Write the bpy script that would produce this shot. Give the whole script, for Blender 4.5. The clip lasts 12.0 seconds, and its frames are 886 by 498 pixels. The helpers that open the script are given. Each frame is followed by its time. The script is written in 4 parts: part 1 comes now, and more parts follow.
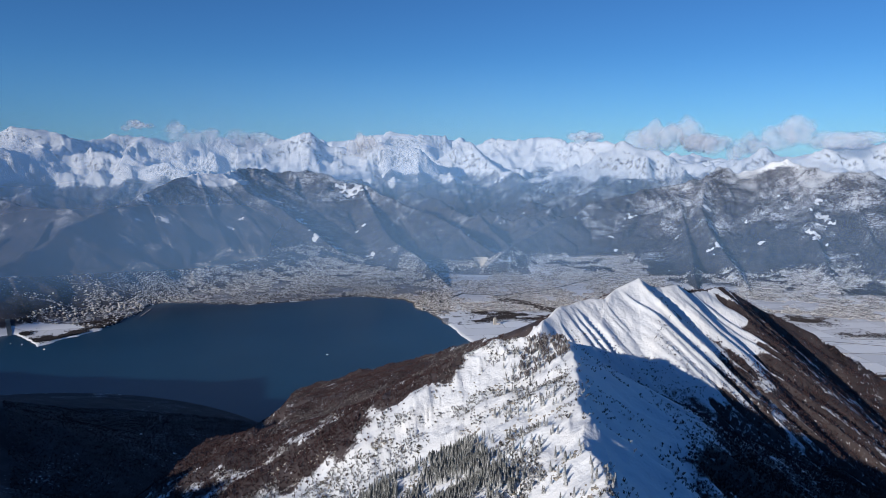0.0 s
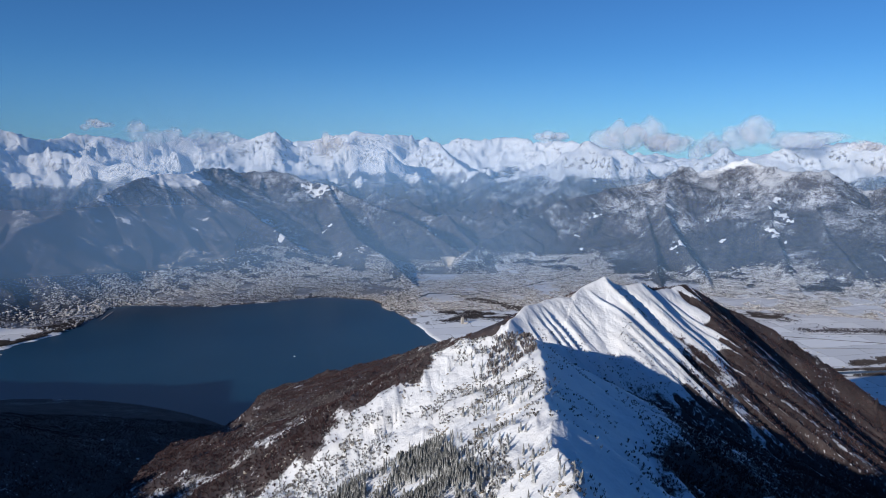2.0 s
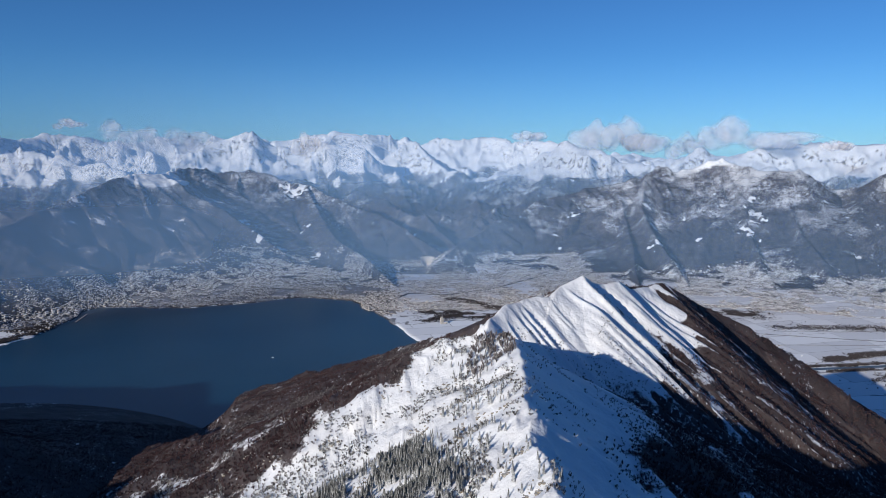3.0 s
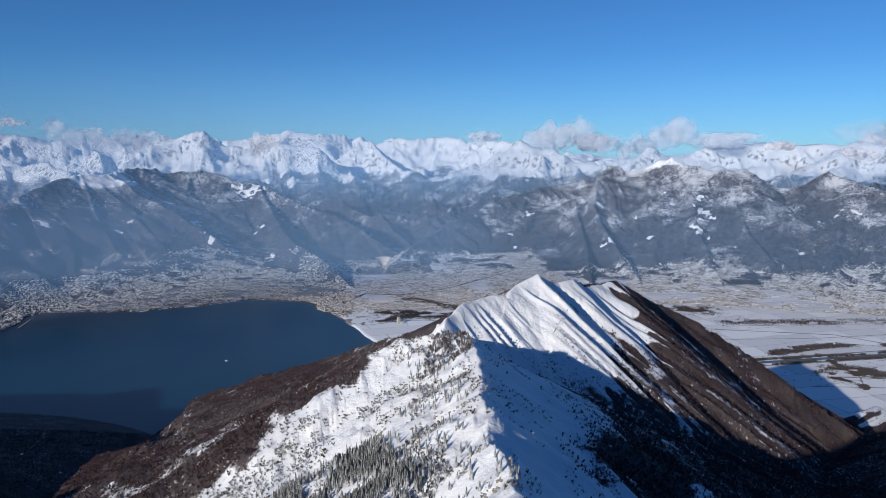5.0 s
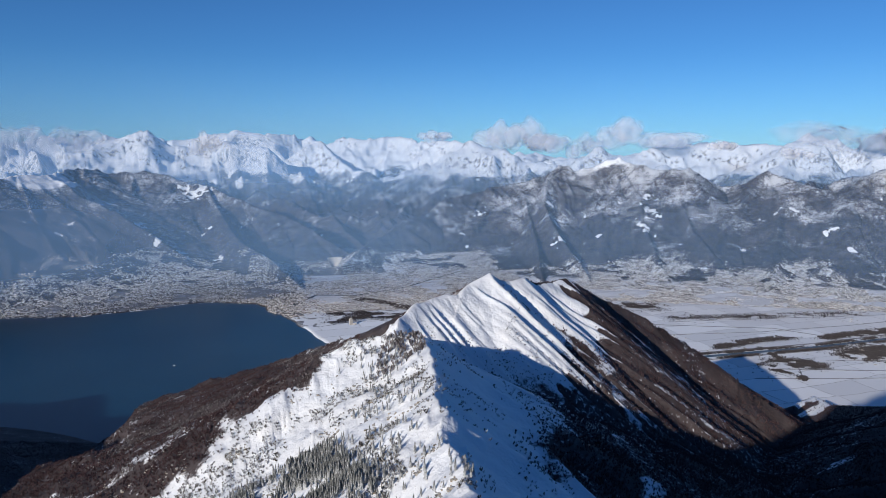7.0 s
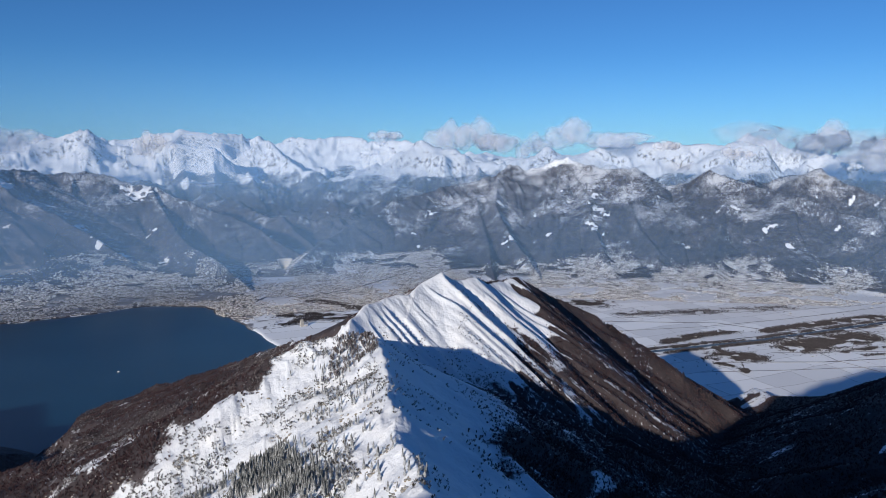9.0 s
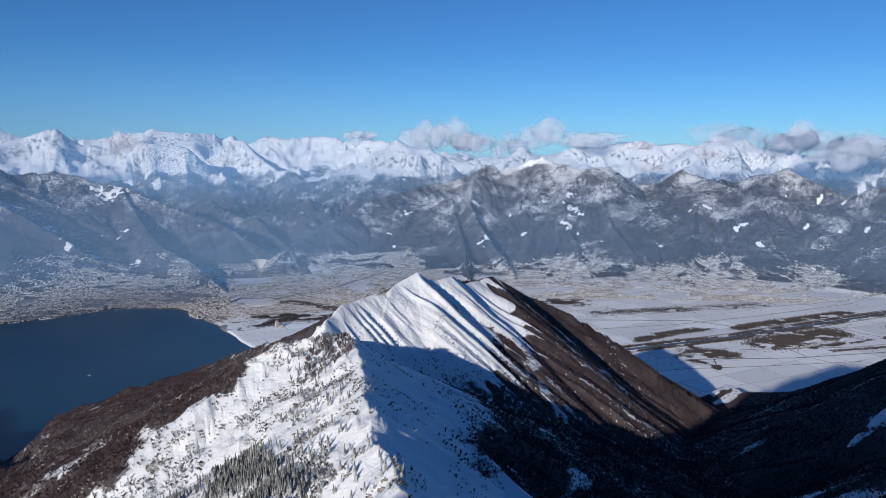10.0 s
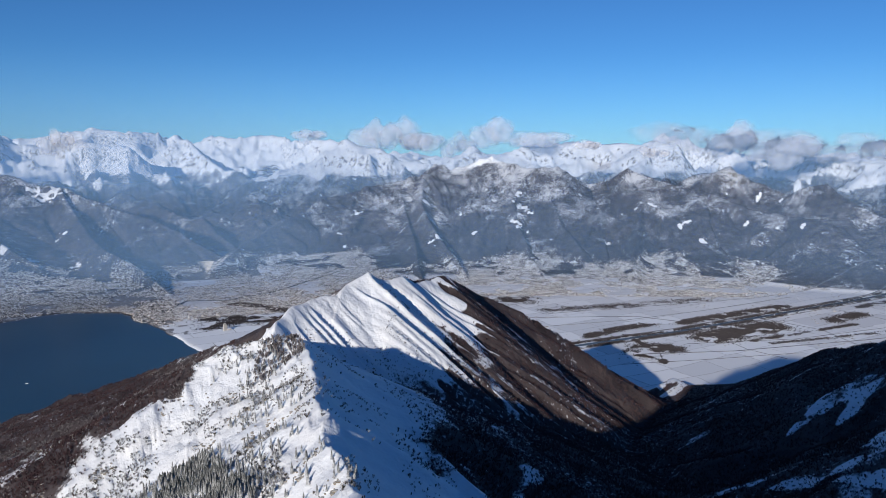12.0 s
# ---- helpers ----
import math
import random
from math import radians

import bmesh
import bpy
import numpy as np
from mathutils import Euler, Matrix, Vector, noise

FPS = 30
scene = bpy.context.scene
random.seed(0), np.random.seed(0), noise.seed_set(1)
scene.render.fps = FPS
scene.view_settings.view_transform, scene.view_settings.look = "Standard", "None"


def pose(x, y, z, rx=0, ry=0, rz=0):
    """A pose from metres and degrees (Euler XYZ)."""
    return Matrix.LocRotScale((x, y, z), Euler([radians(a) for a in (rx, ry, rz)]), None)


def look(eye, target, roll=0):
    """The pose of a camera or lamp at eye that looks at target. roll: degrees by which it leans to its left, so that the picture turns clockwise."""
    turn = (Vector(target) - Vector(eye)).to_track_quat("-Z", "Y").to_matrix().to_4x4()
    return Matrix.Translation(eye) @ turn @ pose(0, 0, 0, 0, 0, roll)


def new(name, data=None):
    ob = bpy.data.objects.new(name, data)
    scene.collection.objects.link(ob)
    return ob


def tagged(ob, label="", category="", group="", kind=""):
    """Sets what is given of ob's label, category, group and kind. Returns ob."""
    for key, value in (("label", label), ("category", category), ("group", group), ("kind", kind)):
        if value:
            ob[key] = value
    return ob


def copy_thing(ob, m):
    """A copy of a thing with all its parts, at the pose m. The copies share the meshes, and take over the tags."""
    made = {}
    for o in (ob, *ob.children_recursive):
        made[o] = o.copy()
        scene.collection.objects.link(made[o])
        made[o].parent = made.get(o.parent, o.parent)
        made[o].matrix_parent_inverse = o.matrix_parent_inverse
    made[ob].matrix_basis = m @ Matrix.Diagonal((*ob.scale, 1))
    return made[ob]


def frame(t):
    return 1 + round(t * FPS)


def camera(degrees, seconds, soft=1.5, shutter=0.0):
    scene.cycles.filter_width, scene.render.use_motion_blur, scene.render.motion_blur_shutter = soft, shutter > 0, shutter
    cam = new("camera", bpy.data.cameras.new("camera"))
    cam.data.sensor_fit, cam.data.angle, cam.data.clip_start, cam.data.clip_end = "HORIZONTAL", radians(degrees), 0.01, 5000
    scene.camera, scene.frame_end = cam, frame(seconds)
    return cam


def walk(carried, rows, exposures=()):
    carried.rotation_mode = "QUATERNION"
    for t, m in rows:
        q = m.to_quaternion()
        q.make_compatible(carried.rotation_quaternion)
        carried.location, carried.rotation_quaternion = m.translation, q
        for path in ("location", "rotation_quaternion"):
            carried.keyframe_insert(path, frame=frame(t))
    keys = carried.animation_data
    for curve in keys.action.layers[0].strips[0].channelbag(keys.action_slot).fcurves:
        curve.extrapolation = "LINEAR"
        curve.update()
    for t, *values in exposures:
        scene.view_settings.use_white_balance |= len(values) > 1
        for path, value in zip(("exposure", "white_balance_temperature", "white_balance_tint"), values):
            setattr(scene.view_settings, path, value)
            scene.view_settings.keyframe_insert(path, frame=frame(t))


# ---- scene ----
# One unit stands for ten metres, so that the far Alps lie inside the camera's range.
cam = camera(64.2, 12.0, 0.85)
EYE = 155.0
ROWS = [
    (0.0, 0.0, -8.04), (0.5, -0.64, -8.05), (1.0, -1.27, -8.05), (1.5, -1.92, -8.06), (2.0, -2.68, -8.06),
    (2.5, -3.52, -8.06), (3.0, -4.39, -8.07), (4.0, -6.16, -8.08), (5.0, -7.99, -8.09), (5.5, -8.95, -8.09), (6.0, -9.93, -8.10),
    (6.5, -10.92, -8.10), (7.5, -12.9, -8.11), (8.5, -14.88, -8.12), (9.0, -15.88, -8.12), (9.5, -16.87, -8.12),
    (10.0, -17.87, -8.13), (10.5, -18.87, -8.14), (11.0, -19.86, -8.15), (11.5, -20.86, -8.16), (12.0, -21.88, -8.18),
]
walk(cam, [(t, pose(0, 0, EYE, 90 + pitch, 0, yaw)) for t, yaw, pitch in ROWS])

# ---- light ----
SUN_SIDE, SUN_UP = -134.5, 18.3     # degrees clockwise from +y, degrees over the horizon
world = bpy.data.worlds.new("world")
scene.world = world
world.use_nodes = True
wn = world.node_tree.nodes
sky = wn.new("ShaderNodeTexSky")
sky.sky_type = "NISHITA"
sky.sun_disc = False
sky.sun_elevation = radians(SUN_UP)
sky.sun_rotation = radians(SUN_SIDE)
sky.altitude = 2500
sky.air_density = 1.0
sky.dust_density = 0.0
sky.ozone_density = 4.0
wn["Background"].inputs["Strength"].default_value = 0.079
# the thin cold air of the heights: a deeper blue
deep = wn.new("ShaderNodeMix")
deep.data_type, deep.blend_type = "RGBA", "MULTIPLY"
deep.inputs[0].default_value = 1.0
deep.inputs[7].default_value = (0.435, 0.82, 1.15, 1)
world.node_tree.links.new(sky.outputs["Color"], deep.inputs[6])
world.node_tree.links.new(deep.outputs[2], wn["Background"].inputs["Color"])
sun_data = bpy.data.lights.new("sun", "SUN")
sun_data.energy = 4.0
sun_data.angle = radians(0.5)
sun_data.color = (1.0, 0.93, 0.84)
sun = new("sun", sun_data)
sa, se = radians(SUN_SIDE), radians(SUN_UP)
sun_from = Vector((math.sin(sa) * math.cos(se), math.cos(sa) * math.cos(se), math.sin(se)))
sun.matrix_world = look((0, 0, 900), Vector((0, 0, 900)) - sun_from)


# ---- noise over the plan ----
def lattice(ix, iy, seed):
    n = (ix.astype(np.int64) * 374761393 + iy.astype(np.int64) * 668265263 + seed * 974634777) & 0xFFFFFFFF
    n = ((n ^ (n >> 13)) * 1274126177) & 0xFFFFFFFF
    n = ((n ^ (n >> 16)) * 2246822519) & 0xFFFFFFFF
    return ((n ^ (n >> 15)) & 0xFFFFFF) / float(0xFFFFFF) * 2.0 - 1.0


def vnoise(x, y, seed=0):
    """Smooth noise in -1..1 over the plane."""
    ix, iy = np.floor(x), np.floor(y)
    fx, fy = x - ix, y - iy
    u, v = fx * fx * fx * (fx * (fx * 6 - 15) + 10), fy * fy * fy * (fy * (fy * 6 - 15) + 10)
    a, b = lattice(ix, iy, seed), lattice(ix + 1, iy, seed)
    c, d = lattice(ix, iy + 1, seed), lattice(ix + 1, iy + 1, seed)
    return a + (b - a) * u + (c - a) * v + (a - b - c + d) * u * v


def fbm(x, y, octaves=4, seed=0):
    total, amp = np.zeros_like(x), 1.0
    for k in range(octaves):
        total += amp * vnoise(x, y, seed + k * 17)
        x, y, amp = (0.8 * x - 0.6 * y) * 2.03 + 7.1, (0.6 * x + 0.8 * y) * 2.03 + 3.7, amp * 0.5
    return total


def ridged(x, y, octaves=4, seed=0):
    """Sharp-crested noise in about 0..1."""
    total, amp, norm = np.zeros_like(x), 1.0, 0.0
    for k in range(octaves):
        total += amp * (1.0 - np.abs(vnoise(x, y, seed + k * 23)) * 1.7)
        norm += amp
        x, y, amp = (0.8 * x - 0.6 * y) * 2.07 + 5.3, (0.6 * x + 0.8 * y) * 2.07 + 9.1, amp * 0.5
    return total / norm


def step(x, a, b):
    t = np.clip((x - a) / (b - a), 0.0, 1.0)
    return t * t * (3 - 2 * t)


# ---- the lie of the land ----
RIDGES = {}


def ridge(name, crest, left_fall, left_run, right_fall, right_run, depth, width):
    """A crest through points x, y, z; slope and run-out to the left and right of the way along it; gully depth and width."""
    RIDGES[name] = (crest, left_fall, left_run, right_fall, right_run, depth, width)


# unseen heights out of view, added to cast shadow on the right-hand slopes
ridge("unseen_summit", [(-95, -82, 212), (-60, -95, 225), (-10, -110, 215), (50, -115, 205)], 1.15, 100, 1.15, 100, 6, 25)
ridge("unseen_shoulder", [(-62, -35, 186), (-44, 3, 148)], 1.3, 100, 1.3, 100, 3, 15)
# the crest stretch below view is raised to lengthen its shadow
ridge("home", [(-40, -55, 165), (-16, -25, 136), (6, 25, 138), (13, 50, 124), (19, 67, 115.2), (20, 79, 113.6), (21, 90, 112.5), (21, 98, 113.9), (23, 110, 113.7), (24, 123, 114.1), (25, 136, 114.4), (26, 148, 114.3), (25, 160, 111)], 0.62, 100, 0.75, 150, 1.4, 7)
ridge("home_far", [(26, 149, 113.2), (25, 161, 111.8), (24, 172, 109.5), (26, 178, 111), (31, 185, 113.3), (37, 190, 114.3), (41, 193, 114.7), (45, 194, 113.8), (50, 199, 116), (57, 202, 118.3), (61, 205, 115.2), (65, 208, 114.2), (71, 211, 114.3), (76, 216, 111.3), (84, 221, 110.7), (90, 224, 111.6), (96, 227, 108.2), (111, 239, 99.7), (133, 242, 89.5), (149, 239, 79.2), (161, 232, 69.7), (179, 226, 55.5), (195, 236, 44), (215, 252, 32), (240, 275, 14)], 0.8, 80, 0.94, 160, 1.9, 3.9)
ridge("brow", [(26, 148, 114.3), (19, 152, 114.6), (12, 155, 112.5), (5, 155, 108.9), (0, 150, 105.6), (-4, 145, 103.9)], 0.6, 80, 0.9, 60, 1.2, 9)
ridge("shade_rib", [(27, 147, 113.9), (35, 154, 107.6), (42, 154, 103.8), (45, 143, 99.8), (45, 127, 99.2), (46, 109, 98.6), (48, 93, 98)], 1.0, 120, 0.6, 120, 1.0, 9)
ridge("west", [(28, 194, 108.8), (21, 221, 96.4), (7, 248, 85.1), (-10, 268, 74.4), (-24, 283, 66.7), (-40, 292, 60), (-53, 295, 54), (-61, 294, 49.4), (-64, 285, 45.2)], 0.5, 120, 0.9, 120, 1.0, 14)
ridge("west_low", [(-46, 227, 65), (-54, 229, 62.9), (-59, 224, 62.6), (-66, 216, 62.2), (-70, 204, 63.6), (-70, 191, 64.2), (-70, 177, 64.9), (-69, 162, 65)], 0.5, 120, 0.9, 120, 1.0, 11)
ridge("shade_far", [(-330, 180, 120), (-240, 230, 85), (-178, 268, 56), (-166, 300, 30), (-160, 332, 8)], 0.6, 120, 0.6, 120, 4, 20)
# its upper end, out of view, is raised to shade the land below
ridge("shade_near", [(-250, 85, 135), (-185, 148, 98), (-135, 172, 70), (-110, 176, 60)], 0.8, 120, 0.75, 120, 3, 16)
ridge("east", [(150, -60, 150), (170, 60, 125), (188, 133, 101), (194, 149, 94), (198, 160, 90.5), (207, 173, 83), (227, 226, 54), (250, 280, 33), (260, 304, 29), (272, 330, 10)], 0.75, 110, 0.7, 150, 4, 18)
# unseen ridges behind the viewpoint, placed to throw shade over the lower land
ridge("behind_left", [(-60, -95, 185), (-150, -90, 180), (-270, 0, 160), (-340, 110, 143), (-420, 200, 132), (-560, 260, 110), (-700, 300, 70)], 0.9, 180, 0.9, 180, 8, 40)
ridge("behind_right", [(50, -115, 195), (110, -110, 165), (150, -60, 150), (300, -120, 140), (600, 50, 110), (900, 150, 120)], 0.95, 150, 0.95, 150, 6, 40)
ridge("cardada", [(-430, 626, 41.3), (-424, 666, 47.2), (-420, 716, 55.6), (-416, 764, 66.3), (-414, 811, 75.4), (-408, 869, 85.1), (-397, 929, 95.9), (-379, 1001, 112.9), (-363, 1049, 120.9), (-335, 1079, 122.5), (-330, 1206, 135.8), (-294, 1215, 122.2), (-244, 1206, 112.9), (-174, 1187, 107), (-135, 1172, 99.2), (-75, 1117, 79.5), (-21, 1070, 58.6), (22, 1030, 42.2), (53, 999, 22.9), (76, 972, 8.9)], 0.8, 130, 0.62, 120, 8, 34)
ridge("bre_spur", [(-414, 811, 75.4), (-408, 817, 53.6), (-401, 825, 25.6), (-395, 832, 4)], 0.75, 100, 0.75, 100, 7, 26)
ridge("cardada_a", [(-397, 929, 95.9), (-369, 891, 58.9), (-338, 862, 26.9), (-307, 832, 4)], 0.75, 100, 0.75, 100, 7, 26)
ridge("cardada_b", [(-363, 1049, 120.9), (-324, 975, 81.3), (-283, 901, 43.2), (-243, 845, 15.5), (-217, 795, 4)], 0.75, 100, 0.75, 100, 7, 26)
ridge("cardada_c", [(-335, 1079, 122.5), (-285, 1035, 93.3), (-228, 999, 71.4), (-172, 952, 43), (-137, 917, 22.5), (-109, 872, 4)], 0.75, 100, 0.75, 100, 7, 26)
ridge("cardada_d", [(-135, 1172, 99.2), (-106, 1063, 61.8), (-72, 954, 36.6), (-31, 867, 22.6), (4, 778, 4)], 0.75, 100, 0.75, 100, 7, 26)
ridge("north", [(56, 878, 10.1), (70, 902, 17.2), (96, 945, 28.4), (142, 1000, 45.5), (190, 1043, 59.3), (240, 1084, 80), (296, 1101, 93.8), (366, 1101, 110.4), (441, 1094, 124.6)], 0.7, 130, 0.7, 110, 9, 34)
ridge("north_crest", [(429, 1099, 117.5), (471, 1082, 123.1), (513, 1062, 130.6), (549, 1010, 119.6), (587, 977, 121), (634, 960, 94.1), (683, 925, 121.4), (692, 881, 112.3), (711, 839, 102.7), (721, 804, 100.1), (730, 768, 89.9), (740, 716, 74), (746, 666, 67), (755, 624, 70.4), (802, 614, 66.1), (797, 553, 52.5), (801, 491, 41)], 0.7, 130, 0.7, 110, 9, 34)
ridge("north_far", [(793, 979, 94.7), (867, 982, 115.7), (901, 937, 114.7), (912, 898, 99), (923, 828, 93.1), (934, 785, 92.5), (927, 730, 73.5), (929, 678, 59.2), (917, 607, 47.8)], 0.7, 130, 0.7, 110, 9, 34)
ridge("north_a", [(359, 1103, 101.6), (341, 993, 56.3), (315, 885, 28.5), (289, 801, 12.4), (272, 736, 4)], 0.92, 68, 0.92, 68, 6, 18)
ridge("north_b", [(408, 1102, 116.7), (366, 1000, 71.9), (348, 895, 41.3), (341, 818, 21), (327, 733, 4)], 0.92, 68, 0.92, 68, 6, 18)
ridge("north_c", [(513, 1062, 130.6), (504, 972, 87.4), (472, 892, 52.4), (441, 801, 25.3), (415, 717, 4)], 0.92, 68, 0.92, 68, 6, 18)
ridge("north_d", [(587, 977, 121), (544, 921, 80.9), (513, 835, 48.4), (497, 774, 33.2)], 0.92, 68, 0.92, 68, 6, 18)
ridge("north_e", [(683, 925, 121.4), (605, 870, 74.3), (542, 817, 41.3), (514, 787, 29.3)], 0.92, 68, 0.92, 68, 6, 18)
ridge("north_f", [(683, 925, 121.4), (644, 835, 75.7), (601, 784, 50), (544, 719, 23.5), (498, 646, 4)], 0.92, 68, 0.92, 68, 6, 18)
ridge("north_g", [(647, 840, 79.4), (656, 795, 66.5), (660, 752, 52.3), (652, 711, 33.3), (635, 670, 4)], 0.92, 68, 0.92, 68, 6, 18)
ridge("north_h", [(721, 804, 100.1), (716, 762, 75), (715, 729, 58.5), (707, 690, 33.3), (694, 647, 4)], 0.92, 68, 0.92, 68, 6, 18)
ridge("north_i", [(740, 716, 74), (740, 669, 56.1), (730, 632, 32.3), (719, 595, 4)], 0.92, 68, 0.92, 68, 6, 18)
ridge("north_j", [(755, 624, 70.4), (756, 592, 49.7), (754, 567, 26.4), (754, 543, 4)], 0.92, 68, 0.92, 68, 6, 18)
ridge("alps_front", [(-535, 1666, 145.6), (-489, 1691, 156.1), (-430, 1727, 172.4), (-355, 1765, 190.7), (-287, 1777, 179.8), (-202, 1768, 158.9), (-131, 1755, 161.6), (-60, 1719, 148), (-25, 1680, 121.6), (21, 1640, 93.8), (70, 1558, 49.6)], 0.6, 260, 0.5, 260, 16, 60)
ridge("alps_back", [(-1277, 1913, 204.1), (-1212, 1955, 200.6), (-1166, 1982, 212.1), (-1119, 2010, 208.2), (-1048, 1991, 182.8), (-1007, 2178, 195.6), (-890, 2229, 187.9), (-781, 2270, 181.4), (-639, 2417, 190.6), (-437, 2462, 193.2), (-283, 2484, 203.3), (-185, 2493, 211.3), (-87, 2498, 197.7), (33, 2600, 201.5), (111, 2498, 180.1), (229, 2490, 189.8), (268, 2486, 197.5), (345, 2476, 199.3), (405, 2366, 182.5), (492, 2247, 177.6), (534, 2134, 183.1)], 0.6, 300, 0.5, 300, 15, 80)
ridge("alps_west", [(-964, 1400, 116.1), (-978, 1571, 153.5), (-947, 1647, 158.6), (-898, 1731, 156.1), (-779, 1678, 141.5), (-633, 1578, 121.2), (-544, 1505, 113.2)], 0.6, 260, 0.5, 260, 14, 60)
ridge("maggia", [(-739, 1069, 95.5), (-665, 1058, 81.8), (-602, 1038, 81.5), (-547, 1011, 73.6), (-500, 980, 63.5)], 0.7, 160, 0.7, 160, 12, 45)
ridge("verzasca_village", [(-72, 1398, 66.1), (-4, 1300, 51.5), (64, 1198, 37.4), (97, 1076, 12.7), (102, 1045, 6.5)], 0.6, 160, 0.6, 160, 8, 40)
ridge("verzasca_mid", [(69, 1899, 174.1), (123, 1796, 126.4), (170, 1691, 94.6), (204, 1587, 66.8)], 0.6, 200, 0.6, 200, 14, 60)
ridge("verzasca_right", [(364, 1455, 171.9), (300, 1419, 126.8), (235, 1360, 84.8), (177, 1288, 52.4), (140, 1192, 26.4)], 0.6, 200, 0.6, 200, 12, 50)
ridge("alps_right", [(295, 1420, 100.5), (336, 1441, 133.9), (375, 1452, 161.6), (414, 1421, 157), (439, 1382, 143.3), (504, 1360, 134.1), (557, 1339, 139.8), (623, 1343, 154.6), (684, 1335, 154.6), (771, 1345, 172.7), (812, 1320, 177.4), (862, 1288, 172.5), (909, 1255, 177), (924, 1181, 173.9), (935, 1108, 156.8), (926, 1050, 125.6), (915, 993, 111.9)], 0.6, 260, 0.5, 260, 14, 60)
ridge("alps_east", [(1192, 1479, 185.9), (1242, 1371, 154.6), (1254, 1292, 154.6), (1284, 1189, 150.9), (1291, 1106, 147.5), (1292, 1026, 128.7), (1292, 944, 124.7), (1251, 828, 117.7), (1223, 681, 113.5)], 0.6, 260, 0.5, 260, 16, 60)
# the edge where the west slopes break off towards the lake
BREAK = [(28, 194, 108.8), (21, 221, 96.4), (7, 248, 85.1), (-10, 268, 74.4), (-24, 283, 66.7), (-40, 292, 60), (-53, 295, 54), (-61, 294, 49.4), (-64, 285, 45.2), (-54, 229, 62.9), (-59, 224, 62.6), (-66, 216, 62.2), (-70, 204, 63.6), (-70, 191, 64.2), (-70, 177, 64.9), (-69, 162, 65), (-80, 120, 80), (-110, 60, 110)]
LAKE = [(-321, 541), (-315, 567), (-295, 594), (-289, 646), (-292, 675), (-300, 714), (-230, 695), (-163, 703), (-110, 730), (-87, 739), (-38, 716), (8, 604),
        (15, 574), (40, 500), (30, 430), (-30, 395), (-93, 385), (-148, 385), (-174, 388), (-260, 400), (-450, 330), (-900, 250), (-1300, 420), (-700, 560), (-420, 620), (-352, 575)]


def lake_shore(x, y):
    """Signed distance to the lake's shore, negative on the water."""
    best, inside = np.full(x.shape, 1e9), np.zeros(x.shape, bool)
    for (ax, ay), (bx, by) in zip(LAKE, LAKE[1:] + LAKE[:1]):
        dx, dy = bx - ax, by - ay
        t = np.clip(((x - ax) * dx + (y - ay) * dy) / (dx * dx + dy * dy), 0, 1)
        best = np.minimum(best, np.hypot(x - ax - t * dx, y - ay - t * dy))
        if ay != by:
            cross = ((ay > y) != (by > y)) & (x < (bx - ax) * (y - ay) / (by - ay) + ax)
            inside ^= cross
    return np.where(inside, -best, best)


